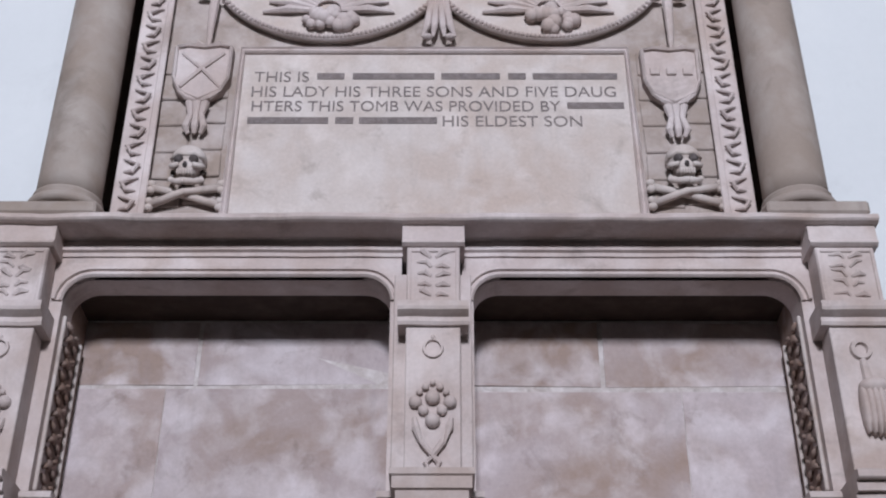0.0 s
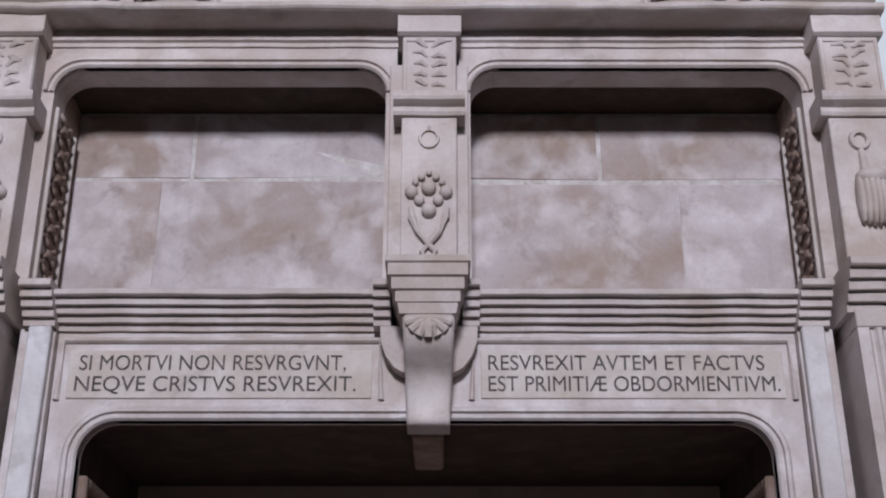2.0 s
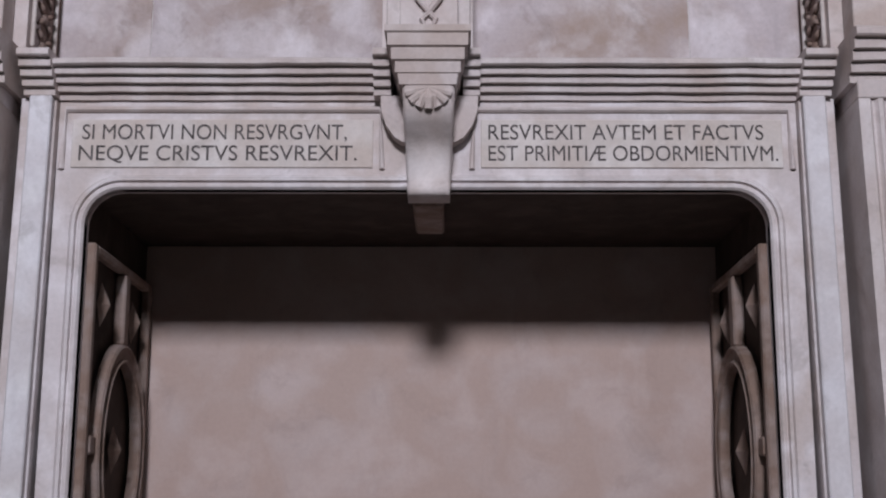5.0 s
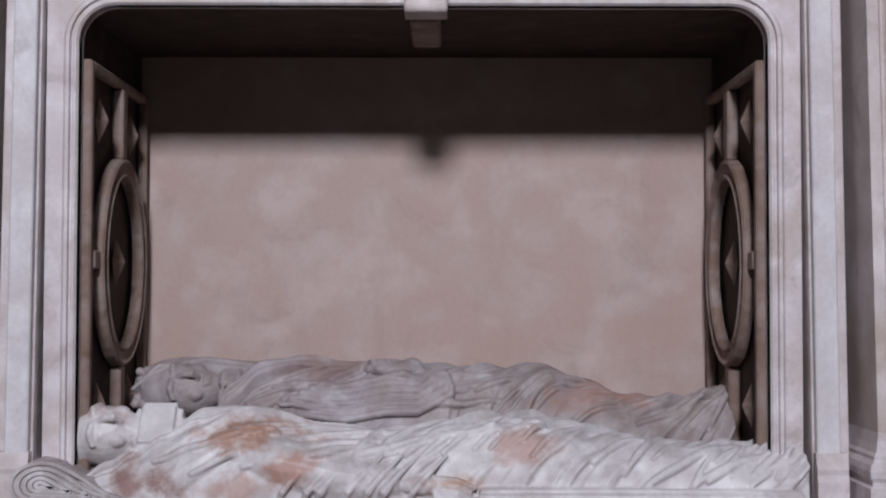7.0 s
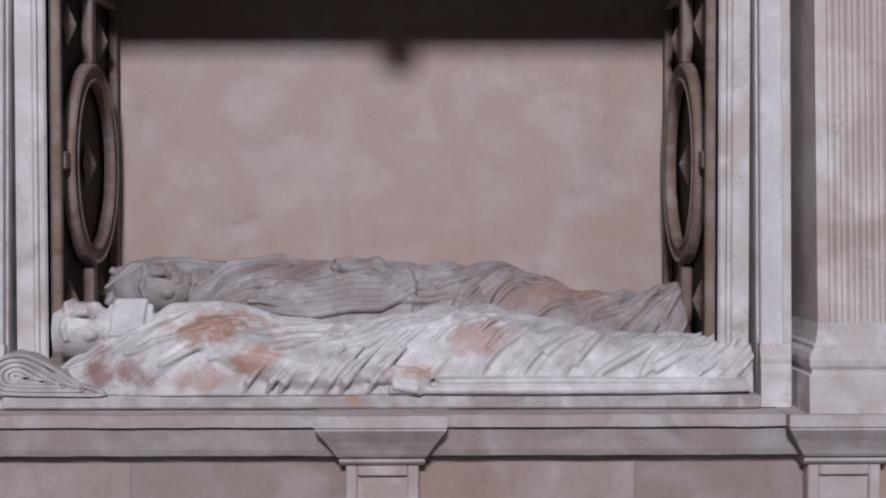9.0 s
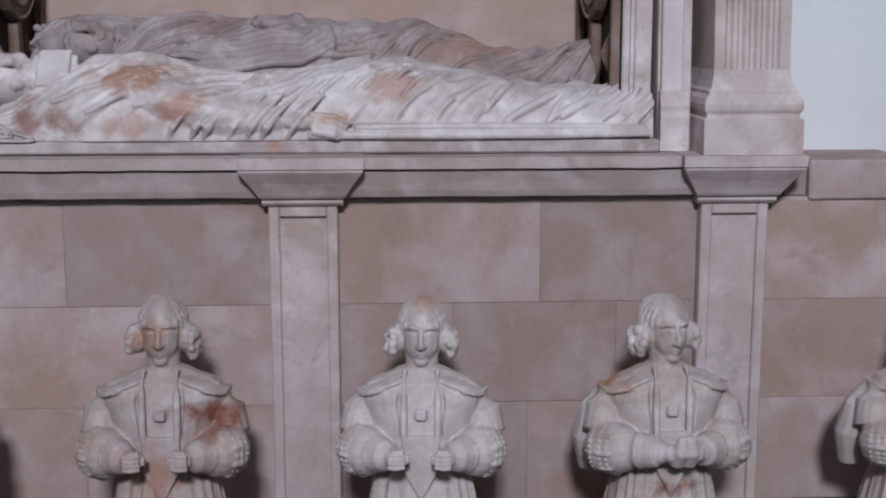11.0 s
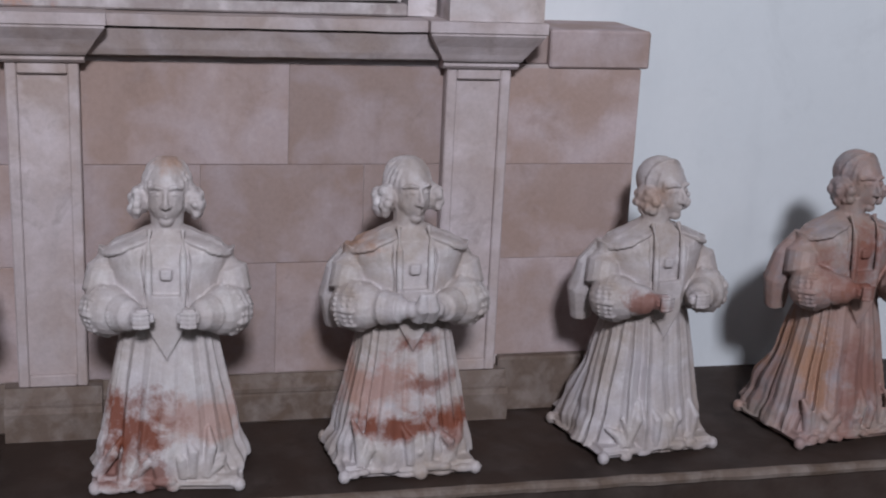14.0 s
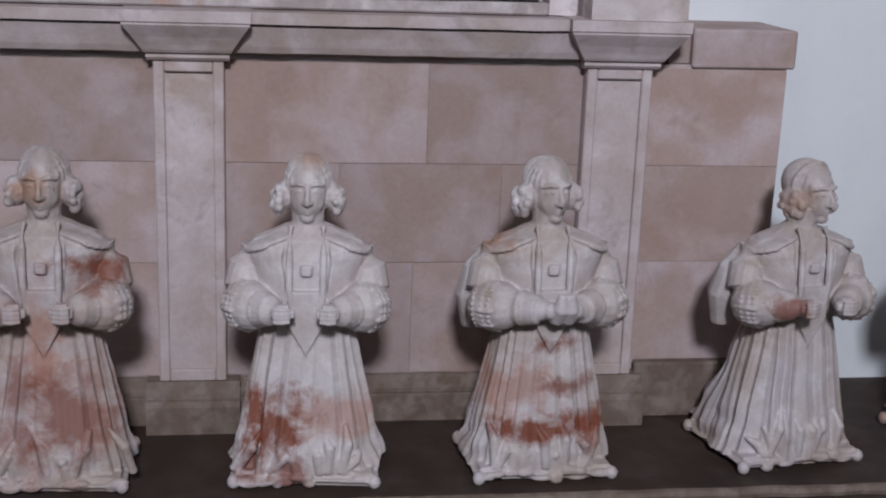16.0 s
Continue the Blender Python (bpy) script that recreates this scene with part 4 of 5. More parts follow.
def kneeling_statue(x, label, mat, seed, turn=0.0, joined=False, cap=False, cloak=False, narrow=1.06, yaw=0.0, y=-0.43, deep=1.0, tall=0.985, lean=0.0):
    """A kneeling carved figure in a pleated gown with puffed sleeves, one mesh; it faces -y."""
    bm = bmesh.new()
    rnd = random.Random(seed)
    off = Vector((seed * 3.7, seed * 1.3, 0))
    # rough foot slab
    box(-0.218, 0.218, -0.158, 0.17 * deep, 0.0, 0.040, 0.017, 0.020, bm=bm, seg=3)
    # skirt
    rows, n = 40, 200
    rings = []
    for i in range(rows + 1):
        z = 0.03 + 0.49 * i / rows
        hw = (0.210 - 0.178 * z + 0.012 * max(0.0, 0.10 - z) / 0.10) * narrow
        fr = lerp_list(z, [(0.0, 0.155), (0.10, 0.145), (0.3, 0.122), (0.53, 0.095)])
        bk = lerp_list(z, [(0.0, 0.25 * deep), (0.10, 0.22 * deep), (0.3, 0.13 * (0.5 + 0.5 * deep)), (0.53, 0.09)])
        ring = []
        for j in range(n):
            a = 2 * math.pi * j / n
            ca, sa = math.cos(a), math.sin(a)
            e = 0.82
            px = math.copysign(abs(sa) ** e, sa) * hw
            py = -math.copysign(abs(ca) ** e, ca) * (fr if ca > 0 else bk)
            wv = noise.noise(Vector((ca * 1.7, sa * 1.7, z * 1.5)) + off)
            pleat = 0.5 + 0.5 * math.sin(a * 19 + 3.2 * wv + z * 0.8) ** 3 + 0.35 * (ridged(a * 11 + 2.5 * wv) - 0.4)
            amp = lerp_list(z, [(0.0, 0.014), (0.12, 0.021), (0.25, 0.024), (0.42, 0.019), (0.53, 0.007)])
            amp *= 0.55 + 0.9 * abs(noise.noise(Vector((ca * 2.3, sa * 2.3, 3.0)) + off)) + 0.25 * abs(sa)
            crumple = noise.noise(Vector((px * 13, py * 13, z * 15)) + off) * lerp_list(z, [(0.0, 0.020), (0.10, 0.013), (0.18, 0.002), (0.6, 0.0)])
            k = 1 + (pleat * amp - amp * 0.5 + crumple) / 0.17
            ring.append((px * k, py * k, z))
        rings.append(ring)
    loft(bm, rings)
    # kneeling cushion with knobbed corners, and cloth gathered over its edge
    for s in (-1, 1):
        ball(bm, (s * 0.205, -0.148, 0.022), (0.020, 0.020, 0.022), 10)
        ball(bm, (s * 0.212, 0.155 * deep, 0.024), (0.018, 0.020, 0.022), 10)
    for q in range(14):
        u = rnd.uniform(-0.2, 0.2)
        ball(bm, (u, -0.15 + rnd.uniform(-0.006, 0.008), rnd.uniform(0.012, 0.04)), (rnd.uniform(0.018, 0.04), 0.014, rnd.uniform(0.009, 0.016)), 8)
    for q in range(9):
        u = -0.19 + 0.047 * q + rnd.uniform(-0.012, 0.012)
        v = u + rnd.uniform(-0.07, 0.07)
        top = rnd.uniform(0.10, 0.20)
        tube(bm, [(u * 0.9, -0.128 + 0.6 * u * u, top), ((u + v) * 0.47 + 0.012, -0.145 + 0.7 * u * u, top * 0.6 + 0.02), (v * 0.95, -0.146 + 0.7 * v * v, 0.046)], [0.006, 0.017, 0.014], 8)
    # torso and sloping shoulders
    rings = []
    for i in range(19):
        z = 0.44 + 0.34 * i / 18
        hw = lerp_list(z, [(0.44, 0.10), (0.52, 0.112), (0.62, 0.145), (0.70, 0.168), (0.735, 0.150), (0.765, 0.085), (0.78, 0.05)])
        dp = lerp_list(z, [(0.44, 0.08), (0.56, 0.10), (0.68, 0.098), (0.735, 0.085), (0.78, 0.05)])
        rings.append([(math.sin(a) * hw, -math.cos(a) * dp, z) for a in [2 * math.pi * j / 48 for j in range(48)]])
    loft(bm, rings)
    # gown worn open over the bodice, with shoulder wings
    for s in (-1, 1):
        rings = []
        for i in range(15):
            z = 0.50 + 0.27 * i / 14
            hw = lerp_list(z, [(0.50, 0.130), (0.62, 0.158), (0.69, 0.176), (0.725, 0.168), (0.755, 0.105), (0.77, 0.07)])
            dp = lerp_list(z, [(0.50, 0.108), (0.62, 0.116), (0.70, 0.112), (0.77, 0.06)])
            ring = []
            for j in range(13):
                a = radians(24 + 12.5 * j)
                ring.append((s * math.sin(a) * hw, -math.cos(a) * dp, z + 0.004 * math.sin(j * 1.9)))
            for j in reversed(range(13)):
                a = radians(24 + 12.5 * j)
                ring.append((s * math.sin(a) * (hw - 0.03), -math.cos(a) * (dp - 0.03), z))
            rings.append(ring)
        loft(bm, rings)
        tube(bm, [(s * 0.046, -0.066, 0.785), (s * 0.048, -0.104, 0.72), (s * 0.048, -0.114, 0.63), (s * 0.044, -0.111, 0.53)], [0.010, 0.011, 0.011, 0.008], 8)
        # cape collar over the shoulder, with a lace edge
        lie = Matrix.Translation((s * 0.098, -0.012, 0.736)) @ Matrix.Rotation(radians(20 * s), 4, "Y")
        cp = bmesh.new()
        ball(cp, (0, 0, 0), (0.090, 0.076, 0.015), 20)
        for q in range(22):
            a = radians(-75 + 150 * q / 21)
            ball(cp, (s * 0.086 * math.cos(a), 0.074 * math.sin(a), -0.003 - 0.003 * (q % 2)), (0.009, 0.007, 0.006), 6)
        absorb(bm, cp, lie)
        # sleeve: upper arm, two puffs with seams, cuff and fist
        tube(bm, [(s * 0.15, 0.0, 0.70), (s * 0.175, -0.005, 0.65), (s * 0.185, -0.02, 0.59), (s * 0.178, -0.05, 0.54)], [0.05, 0.054, 0.056, 0.056], 14)
        fx, fy, fz = (0.018 * s + 0.012, -0.205, 0.565) if joined else (0.062 * s, -0.19, 0.560)
        el = Vector((s * 0.172, -0.065, 0.545))
        fi = Vector((fx, fy, fz))
        for t, r in ((0.0, 0.074), (0.13, 0.072), (0.32, 0.036), (0.47, 0.051), (0.58, 0.047), (0.74, 0.031), (0.88, 0.026)):
            p = el.lerp(fi, t)
            ball(bm, p, (r, r, r * 1.02), 14)
        d = (fi - el).normalized()
        e1 = d.cross(Vector((0, 0, 1))).normalized()
        e2 = d.cross(e1)
        for t, r, br in ((-0.14, 0.069, 0.0055), (0.0, 0.073, 0.0055), (0.10, 0.073, 0.0055), (0.27, 0.050, 0.009), (0.46, 0.050, 0.005), (0.68, 0.037, 0.008)):
            p = el.lerp(fi, t)
            for q in range(26):
                a = q / 26 * 2 * math.pi
                ball(bm, p + (e1 * math.cos(a) + e2 * math.sin(a)) * r, (br, br, br), 6)
        for q in range(9):
            a = q / 9 * 2 * math.pi
            o = e1 * math.cos(a) + e2 * math.sin(a)
            tube(bm, [el - d * 0.05 + o * 0.054, el + o * 0.074, el.lerp(fi, 0.14) + o * 0.074, el.lerp(fi, 0.24) + o * 0.055], [0.004, 0.007, 0.007, 0.004], 6)
        if joined:
            tube(bm, [fi + Vector((0, 0.03, -0.03)), fi + Vector((-s * 0.004, -0.005, 0.01)), fi + Vector((-s * 0.006, -0.012, 0.055))], [0.026, 0.024, 0.012], 10)
        else:
            box(fi.x - 0.032, fi.x + 0.032, fi.y - 0.026, fi.y + 0.026, fi.z - 0.028, fi.z + 0.026, 0.015, 0.004, bm=bm, seg=3)
            for q in range(4):
                tube(bm, [fi + Vector((-s * 0.022, -0.022, 0.020 - 0.013 * q)), fi + Vector((s * 0.004, -0.029, 0.020 - 0.013 * q)), fi + Vector((s * 0.026, -0.024, 0.020 - 0.013 * q))], [0.005, 0.007, 0.006], 7)
        if cloak:
            tube(bm, [(s * 0.165, 0.03, 0.71), (s * 0.195, 0.05, 0.63), (s * 0.208, 0.065, 0.54), (s * 0.198, 0.075, 0.44)], [0.02, 0.042, 0.048, 0.034], 10)
    # pointed bodice and brooch
    b = bmesh.new()
    pts = [(-0.05, 0.60), (0.05, 0.60), (0.052, 0.50), (0.0, 0.405), (-0.052, 0.50)]
    prism(pts, -0.118, -0.07, b)
    absorb(bm, b)
    box(-0.016, 0.016, -0.114, -0.09, 0.645, 0.677, 0.004, bm=bm)
    # neck
    tube(bm, [(0, 0.0, 0.74), (0, -0.006, 0.79), (0, -0.006, 0.84)], [0.058, 0.046, 0.05], 14)
    # head, turned about the neck
    h = bmesh.new()
    ball(h, (0, 0.010, 0.902), (0.066, 0.080, 0.090), 24)
    ball(h, (0, -0.020, 0.868), (0.055, 0.062, 0.076), 24)
    ball(h, (0, -0.052, 0.806), (0.023, 0.022, 0.018), 12)
    tube(h, [(0, -0.074, 0.908), (0, -0.083, 0.888), (0, -0.093, 0.866), (0, -0.092, 0.857), (0, -0.074, 0.852)], [0.005, 0.007, 0.010, 0.010, 0.006], 8)
    for s in (-1, 1):
        tube(h, [(s * 0.008, -0.076, 0.910), (s * 0.028, -0.072, 0.915), (s * 0.050, -0.052, 0.906)], [0.005, 0.007, 0.005], 8)
        tube(h, [(s * 0.014, -0.074, 0.889), (s * 0.027, -0.073, 0.893), (s * 0.042, -0.062, 0.888)], [0.003, 0.005, 0.003], 7)
        tube(h, [(s * 0.015, -0.073, 0.881), (s * 0.027, -0.071, 0.878), (s * 0.041, -0.061, 0.881)], [0.003, 0.004, 0.003], 7)
        ball(h, (s * 0.010, -0.083, 0.857), (0.008, 0.010, 0.007), 8)
        ball(h, (s * 0.032, -0.046, 0.852), (0.018, 0.017, 0.026), 10)
    tube(h, [(-0.017, -0.069, 0.834), (0, -0.077, 0.835), (0.017, -0.069, 0.834)], [0.003, 0.005, 0.003], 6)
    tube(h, [(-0.014, -0.067, 0.824), (0, -0.075, 0.823), (0.014, -0.067, 0.824)], [0.003, 0.005, 0.003], 6)
    # hair drawn back from a high forehead, falling to the ears in waves
    ball(h, (0, 0.020, 0.906), (0.072, 0.078, 0.084), 24)
    for s in (-1, 1):
        for q in range(8):
            u = -0.72 + 0.2 * q
            k = math.sqrt(1 - u * u)
            arc = [radians(4 + 17 * j) for j in range(7)]
            tube(h, [(s * 0.072 * k * math.sin(a), 0.020 + 0.078 * u + 0.006 * math.sin(3 * a + q), 0.906 + 0.084 * k * math.cos(a)) for a in arc], [0.004, 0.006, 0.007, 0.007, 0.007, 0.007, 0.006], 7)
    if cap:
        ball(h, (0, 0.026, 0.914), (0.078, 0.084, 0.082), 22)
        arc = [radians(-105 + 15 * j) for j in range(15)]
        tube(h, [(0.079 * math.sin(a), -0.022 + 0.03 * abs(math.sin(a)), 0.908 + 0.078 * math.cos(a)) for a in arc], [0.009] * 15, 8)
    for s in (-1, 1):
        for q in range(26):
            a = rnd.uniform(0, 2 * math.pi)
            r = math.sqrt(rnd.random())
            rr = rnd.uniform(0.011, 0.019)
            hx = 0.084 + 0.024 * math.sqrt(max(0, 1 - r * r)) * rnd.uniform(0.4, 1.0) - (0.012 if cap else 0)
            ball(h, (s * hx, 0.008 + 0.05 * r * math.cos(a), 0.850 + 0.042 * r * math.sin(a)), (rr, rr, rr), 7)
        ball(h, (s * 0.074, 0.012, 0.86), (0.028, 0.05, 0.048), 10)
    absorb(bm, h, Matrix.Translation((lean, 0, 0.80)) @ Matrix.Rotation(radians(turn), 4, "Z") @ Matrix.Diagonal((0.93, 0.96, 0.95, 1)) @ Matrix.Translation((0, 0, -0.80)))
    ob = part("kneeling_statue", bm, mat, smooth=True)
    ob.matrix_world = pose(x, y, 0.0, 0, 0, yaw) @ Matrix.Diagonal((1, 1, tall, 1))
    rm = ob.modifiers.new("carve", "REMESH")
    rm.mode, rm.voxel_size, rm.use_smooth_shade = "VOXEL", 0.0038, True
    sm = ob.modifiers.new("wear", "SMOOTH")
    sm.factor, sm.iterations = 0.35, 1
    return tagged(ob, label, "statue", "kneeling statues")


kneeling_statue(-1.13, "kneeling white alabaster statue in a pleated gown", alabaster("alabaster_grey", [], 0.06), 2, 8)
kneeling_statue(-0.385, "kneeling alabaster statue with red-brown veins over chest and skirt", alabaster("alabaster_red_veined", [(0.0, 0.30, 0.30, 0.36, 0.35, SALMON), (0.15, 0.66, 0.12, 0.06, 0.9, RUST), (-0.03, 0.87, 0.06, 0.05, 0.6, OCHRE), (0.0, 0.42, 0.06, 0.12, 0.75, SALMON), (0.06, 0.22, 0.11, 0.18, 0.7, RUST), (-0.08, 0.26, 0.05, 0.17, 0.6, RUST)], 0.13, 0.7), 3, 0, tall=1.0)
kneeling_statue(0.35, "kneeling white alabaster statue with a rust-red skirt hem", alabaster("alabaster_red_hem", [(0.05, 0.22, 0.22, 0.08, 0.6, SALMON), (-0.09, 0.21, 0.11, 0.10, 0.95, RUST), (-0.15, 0.09, 0.07, 0.07, 0.85, RUST), (-0.03, 0.05, 0.07, 0.06, 0.8, RUST), (0.0, 1.0, 0.08, 0.045, 0.6, OCHRE)], 0.02, 0.45), 4, 0, yaw=-4)
kneeling_statue(1.055, "kneeling alabaster statue with joined palms and red-banded skirt", alabaster("alabaster_red_bands", [(-0.10, 0.28, 0.13, 0.12, 0.7, SALMON), (0.03, 0.43, 0.11, 0.032, 0.85, RUST), (0.08, 0.30, 0.09, 0.035, 0.8, RUST), (0.01, 0.165, 0.19, 0.048, 0.95, RUST), (0.14, 0.14, 0.06, 0.08, 0.7, RUST), (-0.13, 0.73, 0.08, 0.04, 0.7, OCHRE)], 0.06, 0.75), 5, 12, joined=True, cloak=True, yaw=2.6)
kneeling_statue(1.865, "kneeling grey-white alabaster statue in a close cap", alabaster("alabaster_plain", [(-0.12, 0.54, 0.06, 0.05, 0.8, RUST), (-0.05, 0.86, 0.07, 0.05, 0.4, OCHRE)], 0.10, 0.7), 6, 14, cap=True, cloak=True, yaw=10, y=-0.38, deep=1.25, tall=0.968, lean=0.03)
kneeling_statue(2.565, "kneeling reddish alabaster statue with a worn face", alabaster("alabaster_reddish", [(0.0, 0.35, 0.4, 0.6, 0.45, SALMON), (0.0, 0.65, 0.11, 0.10, 0.7, RUST), (-0.12, 0.28, 0.05, 0.17, 0.7, OCHRE), (0.03, 0.22, 0.10, 0.2, 0.55, RUST), (-0.12, 0.55, 0.08, 0.07, 0.5, RUST)], 0.29, 0.7), 7, 4, cap=True, cloak=True, yaw=9, y=-0.36, deep=1.25, lean=0.03)


def effigy(yc, prof, halfw, seed, beard, hx, hz, folds, hooks=(), tilt=56):
    """A recumbent robed figure lying along x with its head at -x; one mesh with long swept folds."""
    bm = bmesh.new()
    z0 = 1.386
    x0, x1 = prof[0][0], prof[-1][0]
    rnd = random.Random(seed)
    off = Vector((seed * 5.1, seed * 2.7, seed))

    def skin(x, a, lift=0.0):
        h = lerp_list(x, prof) - z0 + lift
        w = lerp_list(x, halfw) + lift
        c, s = math.cos(a), max(0.0, math.sin(a))
        q = Vector((x * 3.0, c * 1.5, s * 1.5)) + off
        d = noise.noise(q) * 0.012 + noise.noise(q * 2.6) * 0.004
        # folds run along the chest and rise steeply over the legs
        u = min(1.0, max(0.0, (x + 0.25) / 0.5))
        run = 9.0 * x + 15.0 * (0.25 * u * u + max(0.0, x - 0.25))
        phase = 4.2 * a - run + 2.2 * noise.noise(q * 0.6 + Vector((7, 3, 1)))
        depth = 0.032 * min(1.0, max(0.12, 0.6 + 1.2 * noise.noise(q * 0.9 + Vector((2, 9, 4)))))
        depth *= min(1.0, 0.25 + a / 0.6)
        for p, k in ((phase, 1.0), (1.63 * phase + 0.9, 0.45)):
            t = (p / math.pi) % 1.0
            d += ((t / 0.07 if t < 0.07 else ((1 - t) / 0.93) ** 1.8) - 0.3) * depth * k
        return Vector((x, yc - c * w * (1 - 0.10 * s) - c * d, z0 + max(0.0, h * s ** 0.62 + d * s)))

    n, m = 240, 120
    rings = []
    for i in range(n + 1):
        x = x0 + (x1 - x0) * i / n
        rings.append([skin(x, math.pi * j / (m - 1)) for j in range(m)])
    loft(bm, rings)
    for xa, xb, count, a0, a1, b0, b1, dx0, dx1, r0, r1 in folds:
        for k in range(count):
            xs = xa + (xb - xa) * (k + rnd.uniform(0.1, 0.9)) / count
            s0, s1, dx = rnd.uniform(a0, a1), rnd.uniform(b0, b1), rnd.uniform(dx0, dx1)
            bend = rnd.uniform(-0.25, 0.45)
            rad = rnd.uniform(r0, r1)
            pts, rads = [], []
            for i in range(19):
                t = i / 18
                x = xs + dx * t
                if x < x0 + 0.01 or x > x1 - 0.004:
                    continue
                a = s0 + (s1 - s0) * (t + bend * t * (1 - t)) + 0.05 * noise.noise(Vector((x * 6, k * 1.7, seed)))
                pts.append(skin(x, a, 0.004))
                rads.append(rad * (0.25 + 0.75 * math.sin(math.pi * min(1.0, 0.08 + t * 0.9)) ** 0.7))
            if len(pts) > 3:
                tube(bm, pts, rads, 7)
    for line in hooks:
        pts = []
        for (xa, aa), (xb, ab) in zip(line, line[1:]):
            pts += [skin(xa + (xb - xa) * t / 5, aa + (ab - aa) * t / 5, 0.013) for t in range(5)]
        k = len(pts) - 1
        tube(bm, pts, [0.0155 * (0.4 + 0.6 * math.sin(math.pi * (0.08 + 0.84 * i / k))) for i in range(k + 1)], 7)
    # head lying back, the face rolled a little to the open side
    h = bmesh.new()
    ball(h, (hx - 0.09, yc, hz - 0.105), (0.120, 0.085, 0.092), 20)
    ball(h, (hx - 0.02, yc, hz - 0.10), (0.075, 0.062, 0.07), 16)
    ball(h, (hx - 0.160, yc, hz - 0.115), (0.080, 0.085, 0.083), 18)
    tube(h, [(hx - 0.104, yc, hz - 0.022), (hx - 0.075, yc, hz - 0.002), (hx - 0.050, yc, hz + 0.006), (hx - 0.038, yc, hz - 0.018), (hx - 0.036, yc, hz - 0.05)], [0.009, 0.011, 0.015, 0.012, 0.008], 8)
    for s in (-1, 1):
        tube(h, [(hx - 0.114, yc + s * 0.010, hz - 0.016), (hx - 0.120, yc + s * 0.04, hz - 0.020), (hx - 0.108, yc + s * 0.07, hz - 0.048)], [0.009, 0.011, 0.009], 8)
        ball(h, (hx - 0.090, yc + s * 0.036, hz - 0.034), (0.012, 0.019, 0.013), 10)
        ball(h, (hx - 0.045, yc + s * 0.044, hz - 0.052), (0.030, 0.024, 0.024), 8)
        for q in range(14):
            ball(h, (hx - 0.245 + 0.07 * rnd.random(), yc + s * rnd.uniform(0.03, 0.085), hz - 0.09 - 0.08 * rnd.random()), (0.016, 0.016, 0.014), 7)
    if beard:
        box(hx + 0.0, hx + 0.135, yc - 0.078, yc + 0.078, hz - 0.15, hz - 0.030, 0.018, 0.0, bm=h, seg=2)
    else:
        tube(h, [(hx - 0.014, yc - 0.022, hz - 0.034), (hx - 0.012, yc, hz - 0.028), (hx - 0.014, yc + 0.022, hz - 0.034)], [0.006, 0.008, 0.006], 6)
        tube(h, [(hx - 0.002, yc - 0.018, hz - 0.034), (hx - 0.002, yc + 0.018, hz - 0.034)], [0.008, 0.008], 6)
    mid = Vector((hx - 0.09, yc, hz - 0.105))
    absorb(bm, h, Matrix.Translation(mid) @ Matrix.Rotation(radians(tilt), 4, "X") @ Matrix.Translation(-mid))
    if not beard:
        # veil over the crown, running on to the shoulder, and a collar under the chin
        ball(bm, (hx - 0.10, yc + 0.080, hz - 0.098), (0.175, 0.085, 0.098), 18)
        tube(bm, [(hx - 0.12, yc + 0.05, hz - 0.075), (hx + 0.0, yc + 0.05, hz - 0.085), (hx + 0.12, yc + 0.05, hz - 0.095), (hx + 0.24, yc + 0.03, hz - 0.10)], [0.08, 0.085, 0.085, 0.08], 14)
        for k in range(4):
            tube(bm, [(hx - 0.25 + 0.03 * k, yc - 0.05 + 0.01 * k, hz - 0.10), (hx - 0.17 + 0.02 * k, yc - 0.03 + 0.02 * k, hz - 0.025), (hx - 0.02 + 0.02 * k, yc + 0.03, hz - 0.004 - 0.006 * k), (hx + 0.20, yc + 0.0, hz - 0.03 - 0.012 * k)], [0.008, 0.010, 0.010, 0.006], 7)
        for k in range(3):
            arc = [radians(-20 + 15 * q) for q in range(9)]
            tube(bm, [(hx + 0.045 + 0.022 * k, yc - 0.088 * math.cos(a), hz - 0.14 + 0.095 * math.sin(a)) for a in arc], [0.014] * 9, 8)
    return bm


def finish_effigy(bm, name, label, mat, group):
    ob = part(name, bm, mat, smooth=True)
    rm = ob.modifiers.new("carve", "REMESH")
    rm.mode, rm.voxel_size, rm.use_smooth_shade = "VOXEL", 0.0044, True
    sm = ob.modifiers.new("wear", "SMOOTH")
    sm.factor, sm.iterations = 0.35, 1
    return tagged(ob, label, "effigy", group)


EFFIGY_STONE = add_stains(stone("orange_stained_alabaster", (0.58, 0.545, 0.55), (0.45, 0.40, 0.395), (0.76, 0.73, 0.735), patch=4.0, rough=0.42, relief=0.25, patchy=0.8), [(-0.50, 0.0, 1.58, 0.13, 0.3, 0.05, 0.8, (0.33, 0.155, 0.09)), (-0.36, -0.05, 1.50, 0.10, 0.2, 0.06, 0.8, SALMON), (-0.75, -0.05, 1.45, 0.10, 0.2, 0.06, 0.7, RUST), (-0.52, -0.1, 1.43, 0.13, 0.2, 0.04, 0.6, SALMON), (0.10, -0.11, 1.45, 0.08, 0.06, 0.03, 0.75, OCHRE), (0.27, 0.0, 1.56, 0.10, 0.2, 0.05, 0.6, SALMON), (-0.92, 0.1, 1.62, 0.05, 0.1, 0.05, 0.5, SALMON)])

